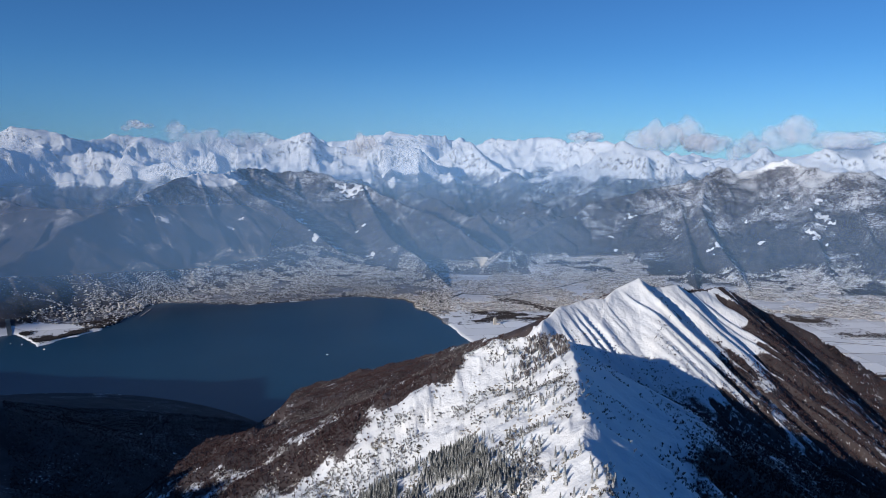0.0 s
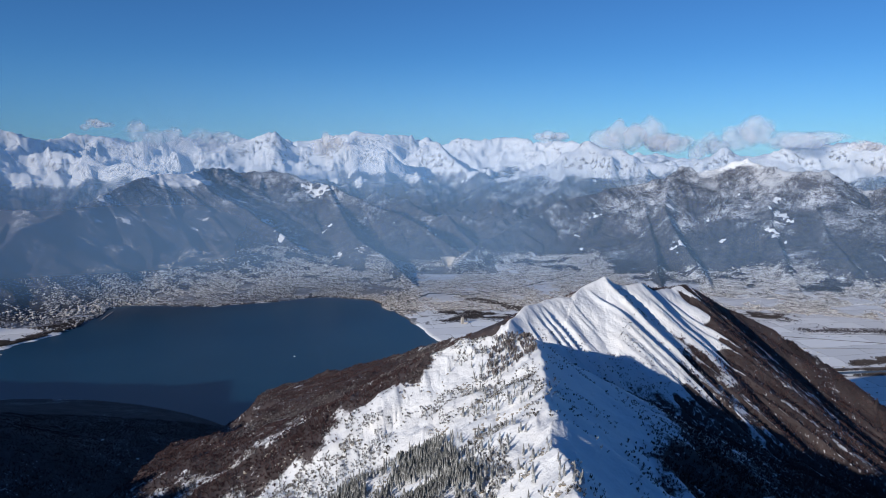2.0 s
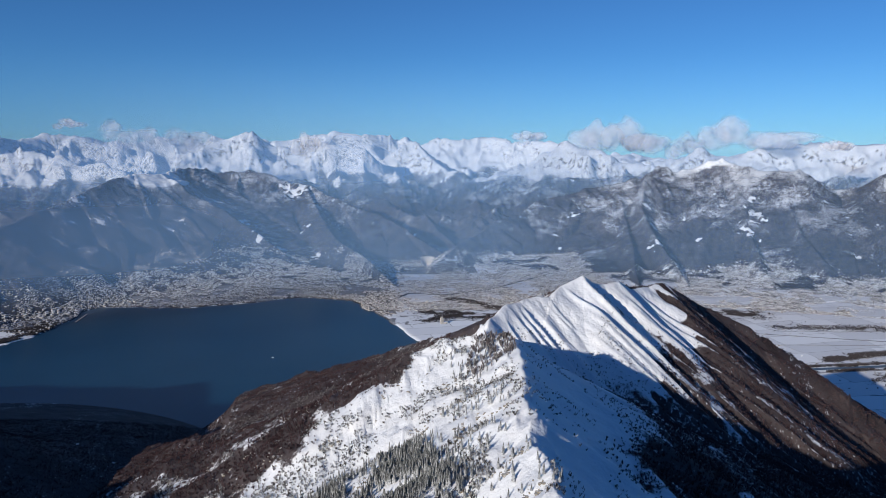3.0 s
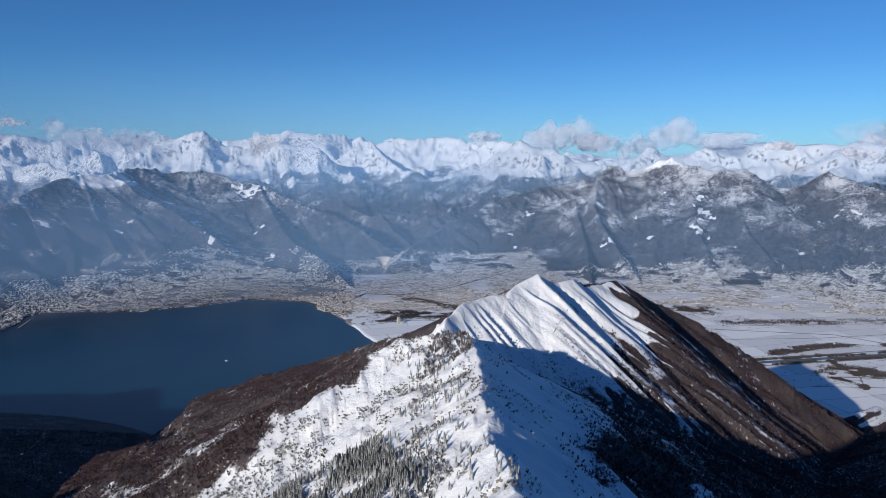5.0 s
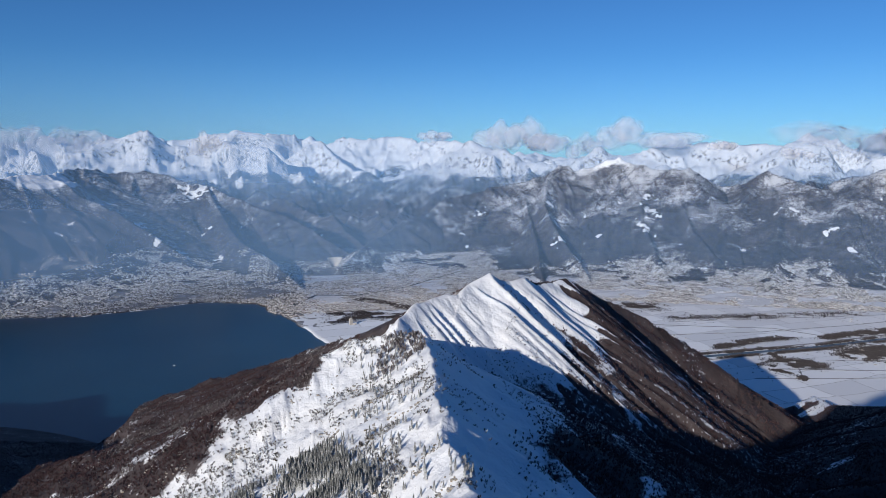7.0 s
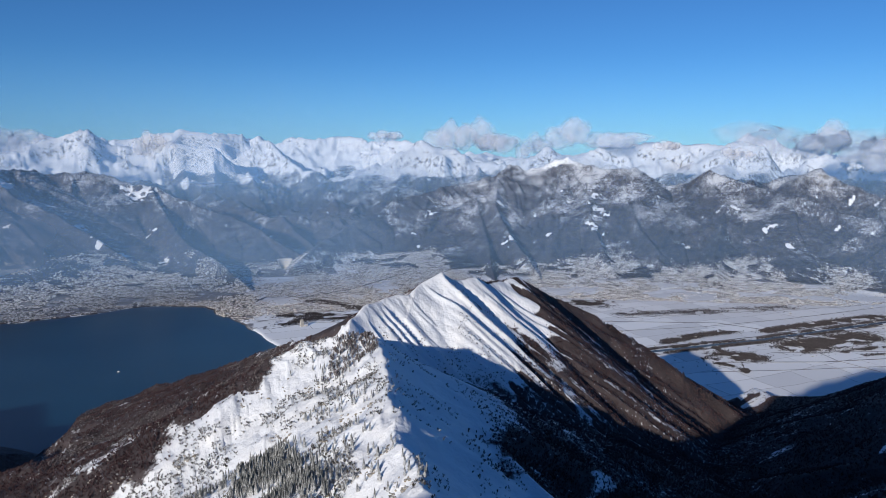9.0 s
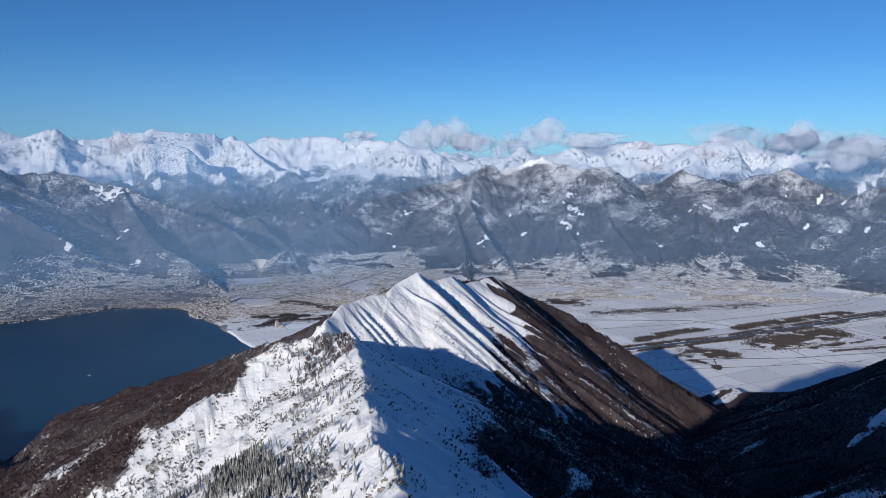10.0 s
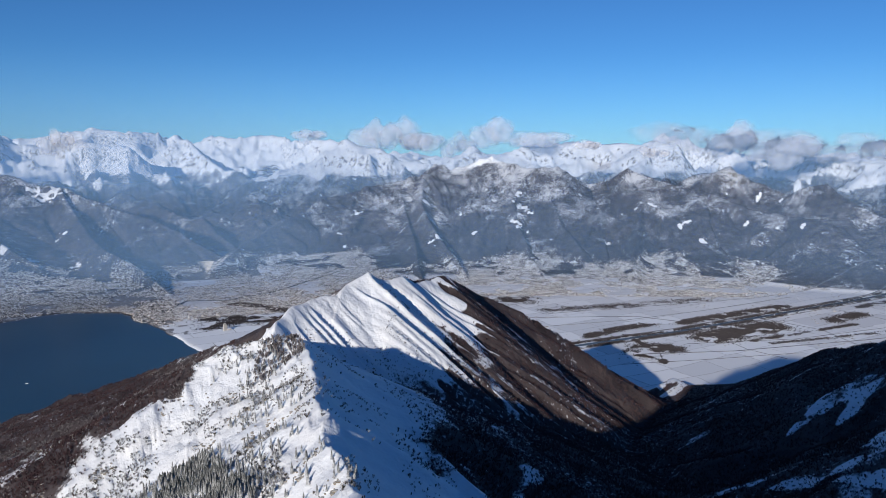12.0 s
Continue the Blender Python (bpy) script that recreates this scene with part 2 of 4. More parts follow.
def ridge_height(x, y, name, seed, rib=False):
    pts, sl, ll, sr, lr, depth, width = RIDGES[name]
    best, along, away, right = np.full(x.shape, -1e9), np.zeros(x.shape), np.zeros(x.shape), np.zeros(x.shape, bool)
    s0 = 0.0
    if name == "home":
        # a ragged, corniced edge
        x = x + 0.9 * vnoise(y / 5.5, y * 0, seed + 31) + 0.5 * vnoise(y / 2.0, y * 0, seed + 32)
    for (ax, ay, az), (bx, by, bz) in zip(pts, pts[1:]):
        dx, dy = bx - ax, by - ay
        n = math.hypot(dx, dy)
        t = np.clip(((x - ax) * dx + (y - ay) * dy) / (n * n), 0, 1)
        d = np.hypot(x - ax - t * dx, y - ay - t * dy)
        left = dx * (y - ay) - dy * (x - ax) > 0
        run, fall = np.where(left, ll, lr), np.where(left, sl, sr)
        drop = fall * (0.4 * d + 0.6 * run * (1 - np.exp(-d / run)))
        h = az + t * (bz - az) - drop
        take = h > best
        best, along, away, right = np.where(take, h, best), np.where(take, s0 + t * n, along), np.where(take, d, away), np.where(take, ~left, right)
        s0 += n
    def ribs(run, bend):
        warp = bend * width * vnoise(x / (width * 1.6), y / (width * 1.6), seed + 5)
        return [1.0 - 2.6 * (np.sqrt(vnoise((run + warp * q) / (width * k), away / (width * p), seed + m) ** 2 + 0.018) - 0.08)
                for q, k, p, m in ((1.0, 1.0, 5.0, 0), (0.6, 0.42, 2.2, 3), (0.5, 0.2, 1.2, 7))]
    g, g2, g3 = ribs(along, 0.5)
    if name == "home_far":
        # the snow ribs of its far flank: narrow, sharp and straight, fanning out down the slope
        fan = right * step(y + 0.4 * x, 160, 176)
        mild = 0.4 + 0.6 * step(x - 0.5 * (y - 185), 28, 52)
        away = away / 3
        f, f2, f3 = ribs(150 * np.arctan2(y - 247, x + 22), 0.12)
        g, g2, g3 = g * (1 - fan) + fan * mild * (1.05 * f + 0.1 * f2), g2 * (1 - fan) + fan * mild * 0.35 * f2, g3
        away = away * 3
    if rib:
        return g
    grow = step(away, 0.0, width * 1.2)
    fade = step(best, 0.0, 35.0)
    if width >= 60:
        # high peaks: cut by branching couloirs on all sides
        cut = 1 - np.clip(ridged(x / (width * 1.5) + 0.4 * vnoise(x / 200, y / 200, seed), y / (width * 1.5), 5, seed + 9), 0, 1)
        jag = 0.16 * vnoise(along / 80, along * 0, seed + 21) + 0.14 * vnoise(along / 34, along * 0, seed + 22)
        top = 1 - step(away, 0.0, 140)
        return best + depth * jag * top - depth * (2.2 * cut - 0.4) * step(away, 0.0, width * 0.9)
    return best + depth * (0.55 * g + 0.30 * g2 + (0.14 * g3 if 12 < width < 50 else 0.0) - 0.45) * grow * fade


def break_off(x, y):
    """The highest that the ground may stand beyond the break of the west slopes."""
    best, cap = np.full(x.shape, 1e9), np.full(x.shape, 1e4)
    for (ax, ay, az), (bx, by, bz) in zip(BREAK, BREAK[1:]):
        dx, dy = bx - ax, by - ay
        t = np.clip(((x - ax) * dx + (y - ay) * dy) / (dx * dx + dy * dy), 0, 1)
        d = np.hypot(x - ax - t * dx, y - ay - t * dy)
        outer = dx * (y - ay) - dy * (x - ax) < 0
        take = d < best
        cap = np.where(take, np.where(outer, az + t * (bz - az) - 0.75 * d, 1e4), cap)
        best = np.minimum(best, d)
    return cap


def land(x, y):
    x, y = np.asarray(x, float), np.asarray(y, float)
    d = np.hypot(x, y)
    shore = lake_shore(x, y) + 3.0 * fbm(x / 22, y / 22, 4, 91)
    floor = np.clip(shore * 0.4, -5.0, 0.9) + 0.0025 * np.clip(shore, 0, 400)
    floor = floor + 0.05 * np.clip(shore - 25, 0, 220) * step(x, -330, -270) * (1 - step(x, -40, 30)) * (y > 560)
    floor = floor + 0.05 * np.clip(y + 0.45 * x - 860, 0, 200) * step(x, 60, 200)
    wild = step(d, 1350, 1900)
    h = floor + wild * (20 + 80 * np.clip(ridged(x / 420, y / 420, 5, 7), 0, 1) + 25 * step(d, 2000, 3500))
    for k, (name, (crest, lf, lr, rf, rr, depth, width)) in enumerate(RIDGES.items()):
        top = max(p[2] for p in crest)
        reach = max(max(top, 20) / (0.4 * f) - 0.9 * r_ for f, r_ in ((lf, lr), (rf, rr))) + depth
        reach = max(reach, 60)
        xs, ys = [p[0] for p in crest], [p[1] for p in crest]
        hit = (x > min(xs) - reach) & (x < max(xs) + reach) & (y > min(ys) - reach) & (y < max(ys) + reach)
        if not hit.any():
            continue
        r = np.full(x.shape, -1e3)
        r[hit] = ridge_height(x[hit], y[hit], name, 100 + 11 * k)
        q = np.clip(0.5 + 0.5 * (r - h) / 3.0, 0, 1)
        h = h + (r - h) * q + 3.0 * q * (1 - q) * (1 - 0.4 * (d < 320))
        if name == "west_low":
            cap = break_off(x, y) + 2.5 * fbm(x / 14, y / 14, 3, 61)
            h = np.where((x < 18) & (x > -420) & (y > 100) & (y < 620), np.maximum(np.minimum(h, cap), floor), h)
    body = step(h - floor, 2.0, 40.0)
    near = 1 - step(d, 250, 600)
    alp = step(d, 1000, 1250)
    h = h + body * (np.where(x > 24 + 0.5 * np.clip(y - 150, 0, 200), 0.3, 0.8) * fbm(x / 9, y / 9, 4, 31) * near + (1 - near) * (1.6 * fbm(x / 48, y / 48, 5, 41) + (5.0 * ridged(x / 52 + 0.3 * fbm(x / 90, y / 90, 2, 43), y / 52, 4, 45) - 2.8) * (1 - alp)))
    h = h + alp * body * (17 - 28 * (1 - np.clip(ridged(x / 125 + 0.5 * vnoise(x / 90, y / 90, 46), y / 125, 5, 47), 0, 1)))
    crag = np.clip(ridged(x / 5.5, y / 5.5, 4, 53) - 0.45, 0, 1)
    h = h + near * body * (1 - step(d, 170, 240)) * (x < 24) * 1.3 * crag * step(h, 75, 95)
    return h


# alpine pastures in the woods: centre and half widths
CLEARINGS = [(-276, 967, 7, 14), (-120, 1038, 9, 10), (-356, 894, 6, 10), (-377, 869, 4, 28), (-252, 1069, 10, 10), (-206, 1013, 7, 10), (-172, 950, 8, 12), (-143, 1160, 26, 20), (-151, 1150, 14, 18), (-396, 925, 14, 12), (-283, 937, 5, 10), (-140, 943, 8, 8), (513, 970, 7, 10), (499, 930, 9, 21), (471, 890, 8, 18), (656, 826, 5, 8), (654, 792, 5, 7),
             (649, 753, 6, 6), (346, 880, 10, 10), (408, 901, 5, 6), (216, 1045, 7, 5), (379, 1011, 7, 10), (424, 1018, 4, 8), (722, 716, 5, 5), (738, 641, 5, 5), (646, 714, 4, 6), (873, 919, 7, 5), (1153, 1020, 6, 5), (900, 872, 5, 5), (239, 1002, 6, 8), (449, 763, 10, 5), (909, 835, 5, 5), (912, 717, 4, 5), (826, 1231, 5, 6)]
# name: x and y range, how high it climbs, seed, how closed it is, lowest ground
TOWNS = {
    "lakeside_town": (-400, 14, 640, 930, 36, 501, 0.18, 0.35),
    "delta_town": (-460, -286, 596, 780, 10, 511, 0.40, 0.35),
    "river_mouth_town": (0, 260, 660, 960, 24, 521, 0.6, 0.7),
    "valley_village": (215, 820, 540, 830, 22, 531, 0.55, 1.0),
}


def town(x, y, h, only=None):
    """How closely the ground is built over, 0..1."""
    total = np.zeros_like(x)
    front = 0.7 * (1 - step(lake_shore(x, y), 6, 40)) * (y > 600) * (1 - step(x, -5, 20))
    for name, (x0, x1, y0, y1, top, seed, dense, low) in TOWNS.items():
        if only in (None, name):
            t = step(fbm(x / 38, y / 38, 2, seed) + 0.7 * fbm(x / 13, y / 13, 3, seed + 2) + dense + front, -0.35, 0.55) * (1 - step(h + 0.3 * top * fbm(x / 30, y / 30, 3, seed + 4), top * 0.35, top)) * step(h, low, low + 0.3)
            u, v = x + 14 * vnoise(x / 18, y / 18, 95), y + 14 * vnoise(x / 18, y / 18, 96)
            total = np.maximum(total, t * step(u, x0 - 8, x0 + 14) * (1 - step(u, x1 - 14, x1 + 8)) * step(v, y0 - 8, y0 + 14) * (1 - step(v, y1 - 14, y1 + 8)))
    total = np.where((x > 215) & (y + 0.45 * x < 795), 0, total)
    snowfield = np.hypot((x + 340) / 26, (y - 598) / 15) < 1
    return np.where(snowfield, 0, total)


def land_covers(x, y, h, slope):
    """Where forest and rock take the place of snow, 0..1."""
    d = np.hypot(x, y)
    n1, n2, n3 = fbm(x / 60, y / 60, 4, 301), fbm(x / 14, y / 14, 3, 311), fbm(x / 6, y / 6, 3, 317)
    # far slopes: forest up to the tree line, clearings in it
    line = 112 - 20 * step(d, 1280, 1500) + 16 * n1 + 24 * (1 - step(d, 1220, 1300)) - 46 * (1 - step(np.hypot(x + 352, y - 1068), 25, 75))
    far = 1 - step(h, line - 20, line + 20)
    open_ = 0.8 * step(n2 + 0.6 * vnoise(x / 35, y / 35, 77), 0.9, 1.7)
    for cx, cy, rx, ry in CLEARINGS:
        open_ = np.maximum(open_, 1 - step(np.hypot((x - cx) / (0.8 * rx), (y - cy) / (0.75 * ry)) + 0.6 * n2 + 1.3 * n3, 0.3, 1.3))
    far = far * (1 - 0.8 * open_)
    far = far * (1 - step(d, 1300, 2100) * 0.35)
    far = far * step(h, 1.5, 7)
    # the ridge close by: open snow over the forest
    crest = np.interp(y, (60, 110, 148, 161, 172, 178, 185, 190, 194, 199, 202, 211, 224, 232), (18, 23, 26, 25, 24, 26, 30, 36, 44, 50, 56, 71, 90, 108)) - 1
    beyond = y - 0.535 * x - 150 + 7 * n2 + 4 * n3 + 60 * (1 - step(x, -100, -60))
    beyond = beyond - 30 * step(x, 2, 12) * (1 - step(y, 172, 186))
    beyond = beyond * (1 - 0.9 * (1 - step(np.hypot((x + 8) / 7, (y - 238) / 9) + 0.3 * n3, 0.7, 1.1)))
    strip_ = step(beyond, 14, 19) * (1 - step(beyond, 27, 33)) * (1 - step(x, -30, -12))
    rib = ridge_height(x, y, "home_far", 100 + 11 * list(RIDGES).index("home_far"), True)
    tree_right = 93.5 + 3 * n2 - 3.5 * rib + 14 * step(x + 0.72 * (y - 221) + 4 * n2 - 3 * rib, 80, 95)
    close = np.where(x < crest, step(beyond, -9, 9) * (1 - 0.55 * strip_), 1 - step(h, tree_right - 5, tree_right + 5))
    close = close * (1 - np.where(((x > 125) & (y < 132)) | ((x > 205) & (y > 255)), 0.85, np.where((x > 95) & (h < 82) & (y < 200), 0.05, np.where((x > 150) | (x < -95), 0.25, np.where(x > crest, 0.5, np.where(h < 60, 0.35, 0.45))))) * step(vnoise(x / 9 + 0.4 * y / 9, y / 26, 55) + 0.5 * vnoise(x / 4, y / 4, 56), np.where((x > 125) & ((y < 132) | (y > 255)), 0.15, 0.52), 0.8))
    close = close * (1 - 0.5 * step(rib + 0.3 * n2, 0.5, 1.05) * (x > crest) * (x < 200) * step(h, 40, 75))
    w = step(d, 420, 520)
    forest = close * (1 - w) + far * w
    rock = step(h, 60, 110) * np.where(d > 1260, 0.6 * step(slope, 0.45, 1.0), step(slope, 1.3, 2.2) * step(d, 400, 600))
    plain = (1 - step(h, 3.2, 5.0)) * step(h, 0.3, 0.7)
    built = town(x, y, h)
    garden = np.where(x > 200, 0.50, np.where(x > 0, 0.48, 0.64)) * step(built, 0.1, 0.6)
    forest = np.where(built > 0.1, forest * (1 - step(built, 0.05, 0.9)) + garden * step(built, 0.05, 0.9), forest)
    plain = plain * (1 - 0.92 * step(built, 0.05, 0.5))
    park = (x + 16 * n2 < 4) & (y > 600) & (h > -0.5) & (h < 12) & (np.hypot((x + 340) / 26, (y - 598) / 15) > 1) & (np.hypot((x + 318) / 16, (y - 575) / 10) > 1)
    forest, plain = np.where(park, np.maximum(forest, 0.62), forest), np.where(park, plain * 0.25, plain)
    gorge = (x > 0) & (x < 110) & (y > 860) & (h < 10)
    forest, plain = np.where(gorge, np.maximum(forest, 0.8), forest), np.where(gorge, plain * 0.2, plain)
    banks = (y < 480) & (x < 60) & (h > 0.1)
    forest, plain = np.where(banks & (h < 12), 1.0, forest), np.where(banks, 0.0, plain)
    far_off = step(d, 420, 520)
    dust = np.where(d < 420, np.where(x > 150, -0.14, np.where(x > 30, -0.10, np.where(x < -60, -0.14, -0.15))), -0.10 - 0.02 * (x < 20) + 0.10 * step(h, 5, 130))
    return np.clip(forest, 0, 1), np.clip(rock, 0, 1), plain, dust, far_off


# ---- materials ----
def nodes_of(name):
    m = bpy.data.materials.new(name)
    m.use_nodes = True
    t = m.node_tree
    return m, t, t.nodes["Principled BSDF"]


def add(t, kind, **values):
    n = t.nodes.new(kind)
    for key, v in values.items():
        n.inputs[key.replace("_", " ")].default_value = v
    return n


def noise_node(t, scale, detail=4, rough=0.55, coord="Position"):
    g = t.nodes.new("ShaderNodeNewGeometry") if coord == "Position" else t.nodes.new("ShaderNodeTexCoord")
    n = add(t, "ShaderNodeTexNoise", Scale=scale, Detail=detail, Roughness=rough)
    t.links.new(g.outputs[coord], n.inputs["Vector"])
    return n.outputs["Fac"]


def calc(t, op, a, b=None, c=None):
    n = t.nodes.new("ShaderNodeMath")
    n.operation = op
    for k, v in enumerate((a, b, c)):
        if v is None:
            continue
        if isinstance(v, (int, float)):
            n.inputs[k].default_value = v
        else:
            t.links.new(v, n.inputs[k])
    return n.outputs[0]


def span(t, v, a, b, lo=0.0, hi=1.0):
    n = t.nodes.new("ShaderNodeMapRange")
    n.interpolation_type = "SMOOTHSTEP"
    for k, x in zip(("From Min", "From Max", "To Min", "To Max"), (a, b, lo, hi)):
        n.inputs[k].default_value = x
    t.links.new(v, n.inputs["Value"])
    return n.outputs["Result"]


def mix(t, f, a, b):
    n = t.nodes.new("ShaderNodeMix")
    n.data_type = "RGBA"
    for k, v in ((0, f), (6, a), (7, b)):
        if isinstance(v, tuple):
            n.inputs[k].default_value = (*v, 1)
        elif isinstance(v, (int, float)):
            n.inputs[k].default_value = v
        else:
            t.links.new(v, n.inputs[k])
    return n.outputs[2]


def attr(t, name):
    n = t.nodes.new("ShaderNodeAttribute")
    n.attribute_name = name
    return n.outputs["Fac"]


def bump(t, bsdf, height, distance, strength=1.0):
    n = add(t, "ShaderNodeBump", Strength=strength, Distance=distance)
    t.links.new(height, n.inputs["Height"])
    t.links.new(n.outputs["Normal"], bsdf.inputs["Normal"])


def land_material():
    m, t, bsdf = nodes_of("winter_land")
    fine, mid, big = noise_node(t, 0.55, 5, 0.65), noise_node(t, 0.12, 5, 0.6), noise_node(t, 0.02, 4)
    snow = mix(t, span(t, mid, 0.35, 0.7), (0.80, 0.83, 0.87), (0.88, 0.89, 0.90))
    # wood floor: darker and bluer far off than close by
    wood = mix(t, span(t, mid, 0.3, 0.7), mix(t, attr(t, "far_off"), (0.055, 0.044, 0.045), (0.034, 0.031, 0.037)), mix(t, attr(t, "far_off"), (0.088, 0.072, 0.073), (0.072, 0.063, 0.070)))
    # snow lies thicker between the trees the higher they stand
    geo = t.nodes.new("ShaderNodeNewGeometry")
    fall = add(t, "ShaderNodeMapping", Scale=(1.0, 1.0, 0.2))
    t.links.new(geo.outputs["Position"], fall.inputs["Vector"])
    streak = add(t, "ShaderNodeTexNoise", Scale=1.1, Detail=3.0, Roughness=0.62)
    t.links.new(fall.outputs["Vector"], streak.inputs["Vector"])
    speck = mix(t, attr(t, "far_off"), streak.outputs["Fac"], noise_node(t, 0.55, 5, 0.75))
    tiny = calc(t, "MULTIPLY", speck, 1.0)
    dust = calc(t, "ADD", calc(t, "ADD", calc(t, "ADD", calc(t, "MULTIPLY", tiny, 0.8), calc(t, "MULTIPLY", mid, 0.2)), calc(t, "MULTIPLY", calc(t, "SUBTRACT", big, 0.5), 0.5)), attr(t, "dust"))
    wood = mix(t, span(t, dust, 0.485, 0.56), wood, (0.56, 0.58, 0.62))
    glade = span(t, calc(t, "ADD", calc(t, "MULTIPLY", noise_node(t, 0.10, 4, 0.6), 0.8), calc(t, "MULTIPLY", fine, 0.25)), 0.70, 0.745)
    wood = mix(t, calc(t, "MULTIPLY", glade, attr(t, "far_off")), wood, (0.72, 0.74, 0.77))
    rocky = mix(t, span(t, fine, 0.3, 0.7), (0.10, 0.09, 0.08), (0.27, 0.25, 0.23))
    edge = calc(t, "ADD", attr(t, "forest"), calc(t, "MULTIPLY", calc(t, "SUBTRACT", calc(t, "ADD", fine, mid), 1.0), 0.9))
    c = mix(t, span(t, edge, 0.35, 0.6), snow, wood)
    steep = add(t, "ShaderNodeMapping", Scale=(0.13, 0.13, 0.04))
    t.links.new(geo.outputs["Position"], steep.inputs["Vector"])
    crag = add(t, "ShaderNodeTexNoise", Scale=1.0, Detail=7.0, Roughness=0.68)
    t.links.new(steep.outputs["Vector"], crag.inputs["Vector"])
    couloir = crag.outputs["Fac"]
    rock_edge = calc(t, "ADD", attr(t, "rock"), calc(t, "ADD", calc(t, "MULTIPLY", calc(t, "SUBTRACT", fine, 0.5), 0.5), calc(t, "MULTIPLY", calc(t, "SUBTRACT", couloir, 0.5), 1.6)))
    c = mix(t, span(t, rock_edge, 0.50, 0.80), c, rocky)
    # fields of the plain: plots of their own tone, ditches and hedges between them
    g = t.nodes.new("ShaderNodeNewGeometry")
    turn = add(t, "ShaderNodeMapping", Rotation=(0, 0, radians(-7)), Scale=(0.019, 0.019, 0.0))
    shift = t.nodes.new("ShaderNodeVectorMath")
    shift.operation = "MULTIPLY_ADD"
    wob = add(t, "ShaderNodeTexNoise", Scale=0.012, Detail=3.0)
    t.links.new(g.outputs["Position"], wob.inputs["Vector"])
    t.links.new(wob.outputs["Color"], shift.inputs[0])
    shift.inputs[1].default_value = (22, 22, 0)
    t.links.new(g.outputs["Position"], shift.inputs[2])
    t.links.new(shift.outputs[0], turn.inputs["Vector"])
    plots = add(t, "ShaderNodeTexBrick", Scale=1.0, Mortar_Size=0.0045, Mortar_Smooth=0.3, Bias=0.0, Brick_Width=1.1, Row_Height=0.42)
    plots.offset, plots.squash, plots.squash_frequency = 0.37, 0.6, 3
    plots.inputs["Color1"].default_value, plots.inputs["Color2"].default_value, plots.inputs["Mortar"].default_value = (0.70, 0.71, 0.73, 1), (0.90, 0.91, 0.92, 1), (0.36, 0.35, 0.34, 1)
    t.links.new(turn.outputs["Vector"], plots.inputs["Vector"])
    field = mix(t, span(t, calc(t, "ADD", fine, calc(t, "MULTIPLY", big, 0.6)), 1.0, 1.08), plots.outputs["Color"], (0.20, 0.18, 0.17))
    c = mix(t, attr(t, "plain"), c, field)
    t.links.new(c, bsdf.inputs["Base Color"])
    bsdf.inputs["Roughness"].default_value = 0.75
    bsdf.inputs["Specular IOR Level"].default_value = 0.2
    n = add(t, "ShaderNodeBump", Distance=3.0)
    t.links.new(calc(t, "MULTIPLY", calc(t, "MULTIPLY_ADD", attr(t, "far_off"), -0.15, 0.4), calc(t, "MULTIPLY_ADD", attr(t, "plain"), -0.85, 1.0)), n.inputs["Strength"])
    t.links.new(calc(t, "ADD", calc(t, "MULTIPLY", fine, 0.35), mid), n.inputs["Height"])
    t.links.new(n.outputs["Normal"], bsdf.inputs["Normal"])
    return m


def water_material():
    m, t, bsdf = nodes_of("lake_water")
    c = mix(t, span(t, noise_node(t, 0.012, 3), 0.3, 0.7), (0.004, 0.036, 0.074), (0.007, 0.046, 0.088))
    t.links.new(c, bsdf.inputs["Base Color"])
    bsdf.inputs["Roughness"].default_value = 0.32
    bsdf.inputs["IOR"].default_value = 1.33
    bump(t, bsdf, noise_node(t, 0.9, 3), 0.05, 0.5)
    return m


LAND, WATER = land_material(), water_material()


# ---- meshes from arrays ----
def mesh_from(name, verts, faces, material, smooth=False):
    """verts n x 3, faces n x 3 or n x 4, as arrays."""
    me = bpy.data.meshes.new(name)
    k = faces.shape[1]
    me.vertices.add(len(verts))
    me.vertices.foreach_set("co", np.ascontiguousarray(verts, np.float32).ravel())
    me.loops.add(faces.size)
    me.loops.foreach_set("vertex_index", np.ascontiguousarray(faces, np.int32).ravel())
    me.polygons.add(len(faces))
    me.polygons.foreach_set("loop_start", np.arange(0, faces.size, k, dtype=np.int32))
    me.polygons.foreach_set("use_smooth", np.full(len(faces), smooth))
    me.materials.append(material)
    me.update(calc_edges=True)
    return me


# ---- the ground: one sheet, finer where it lies closer ----
GRID = []


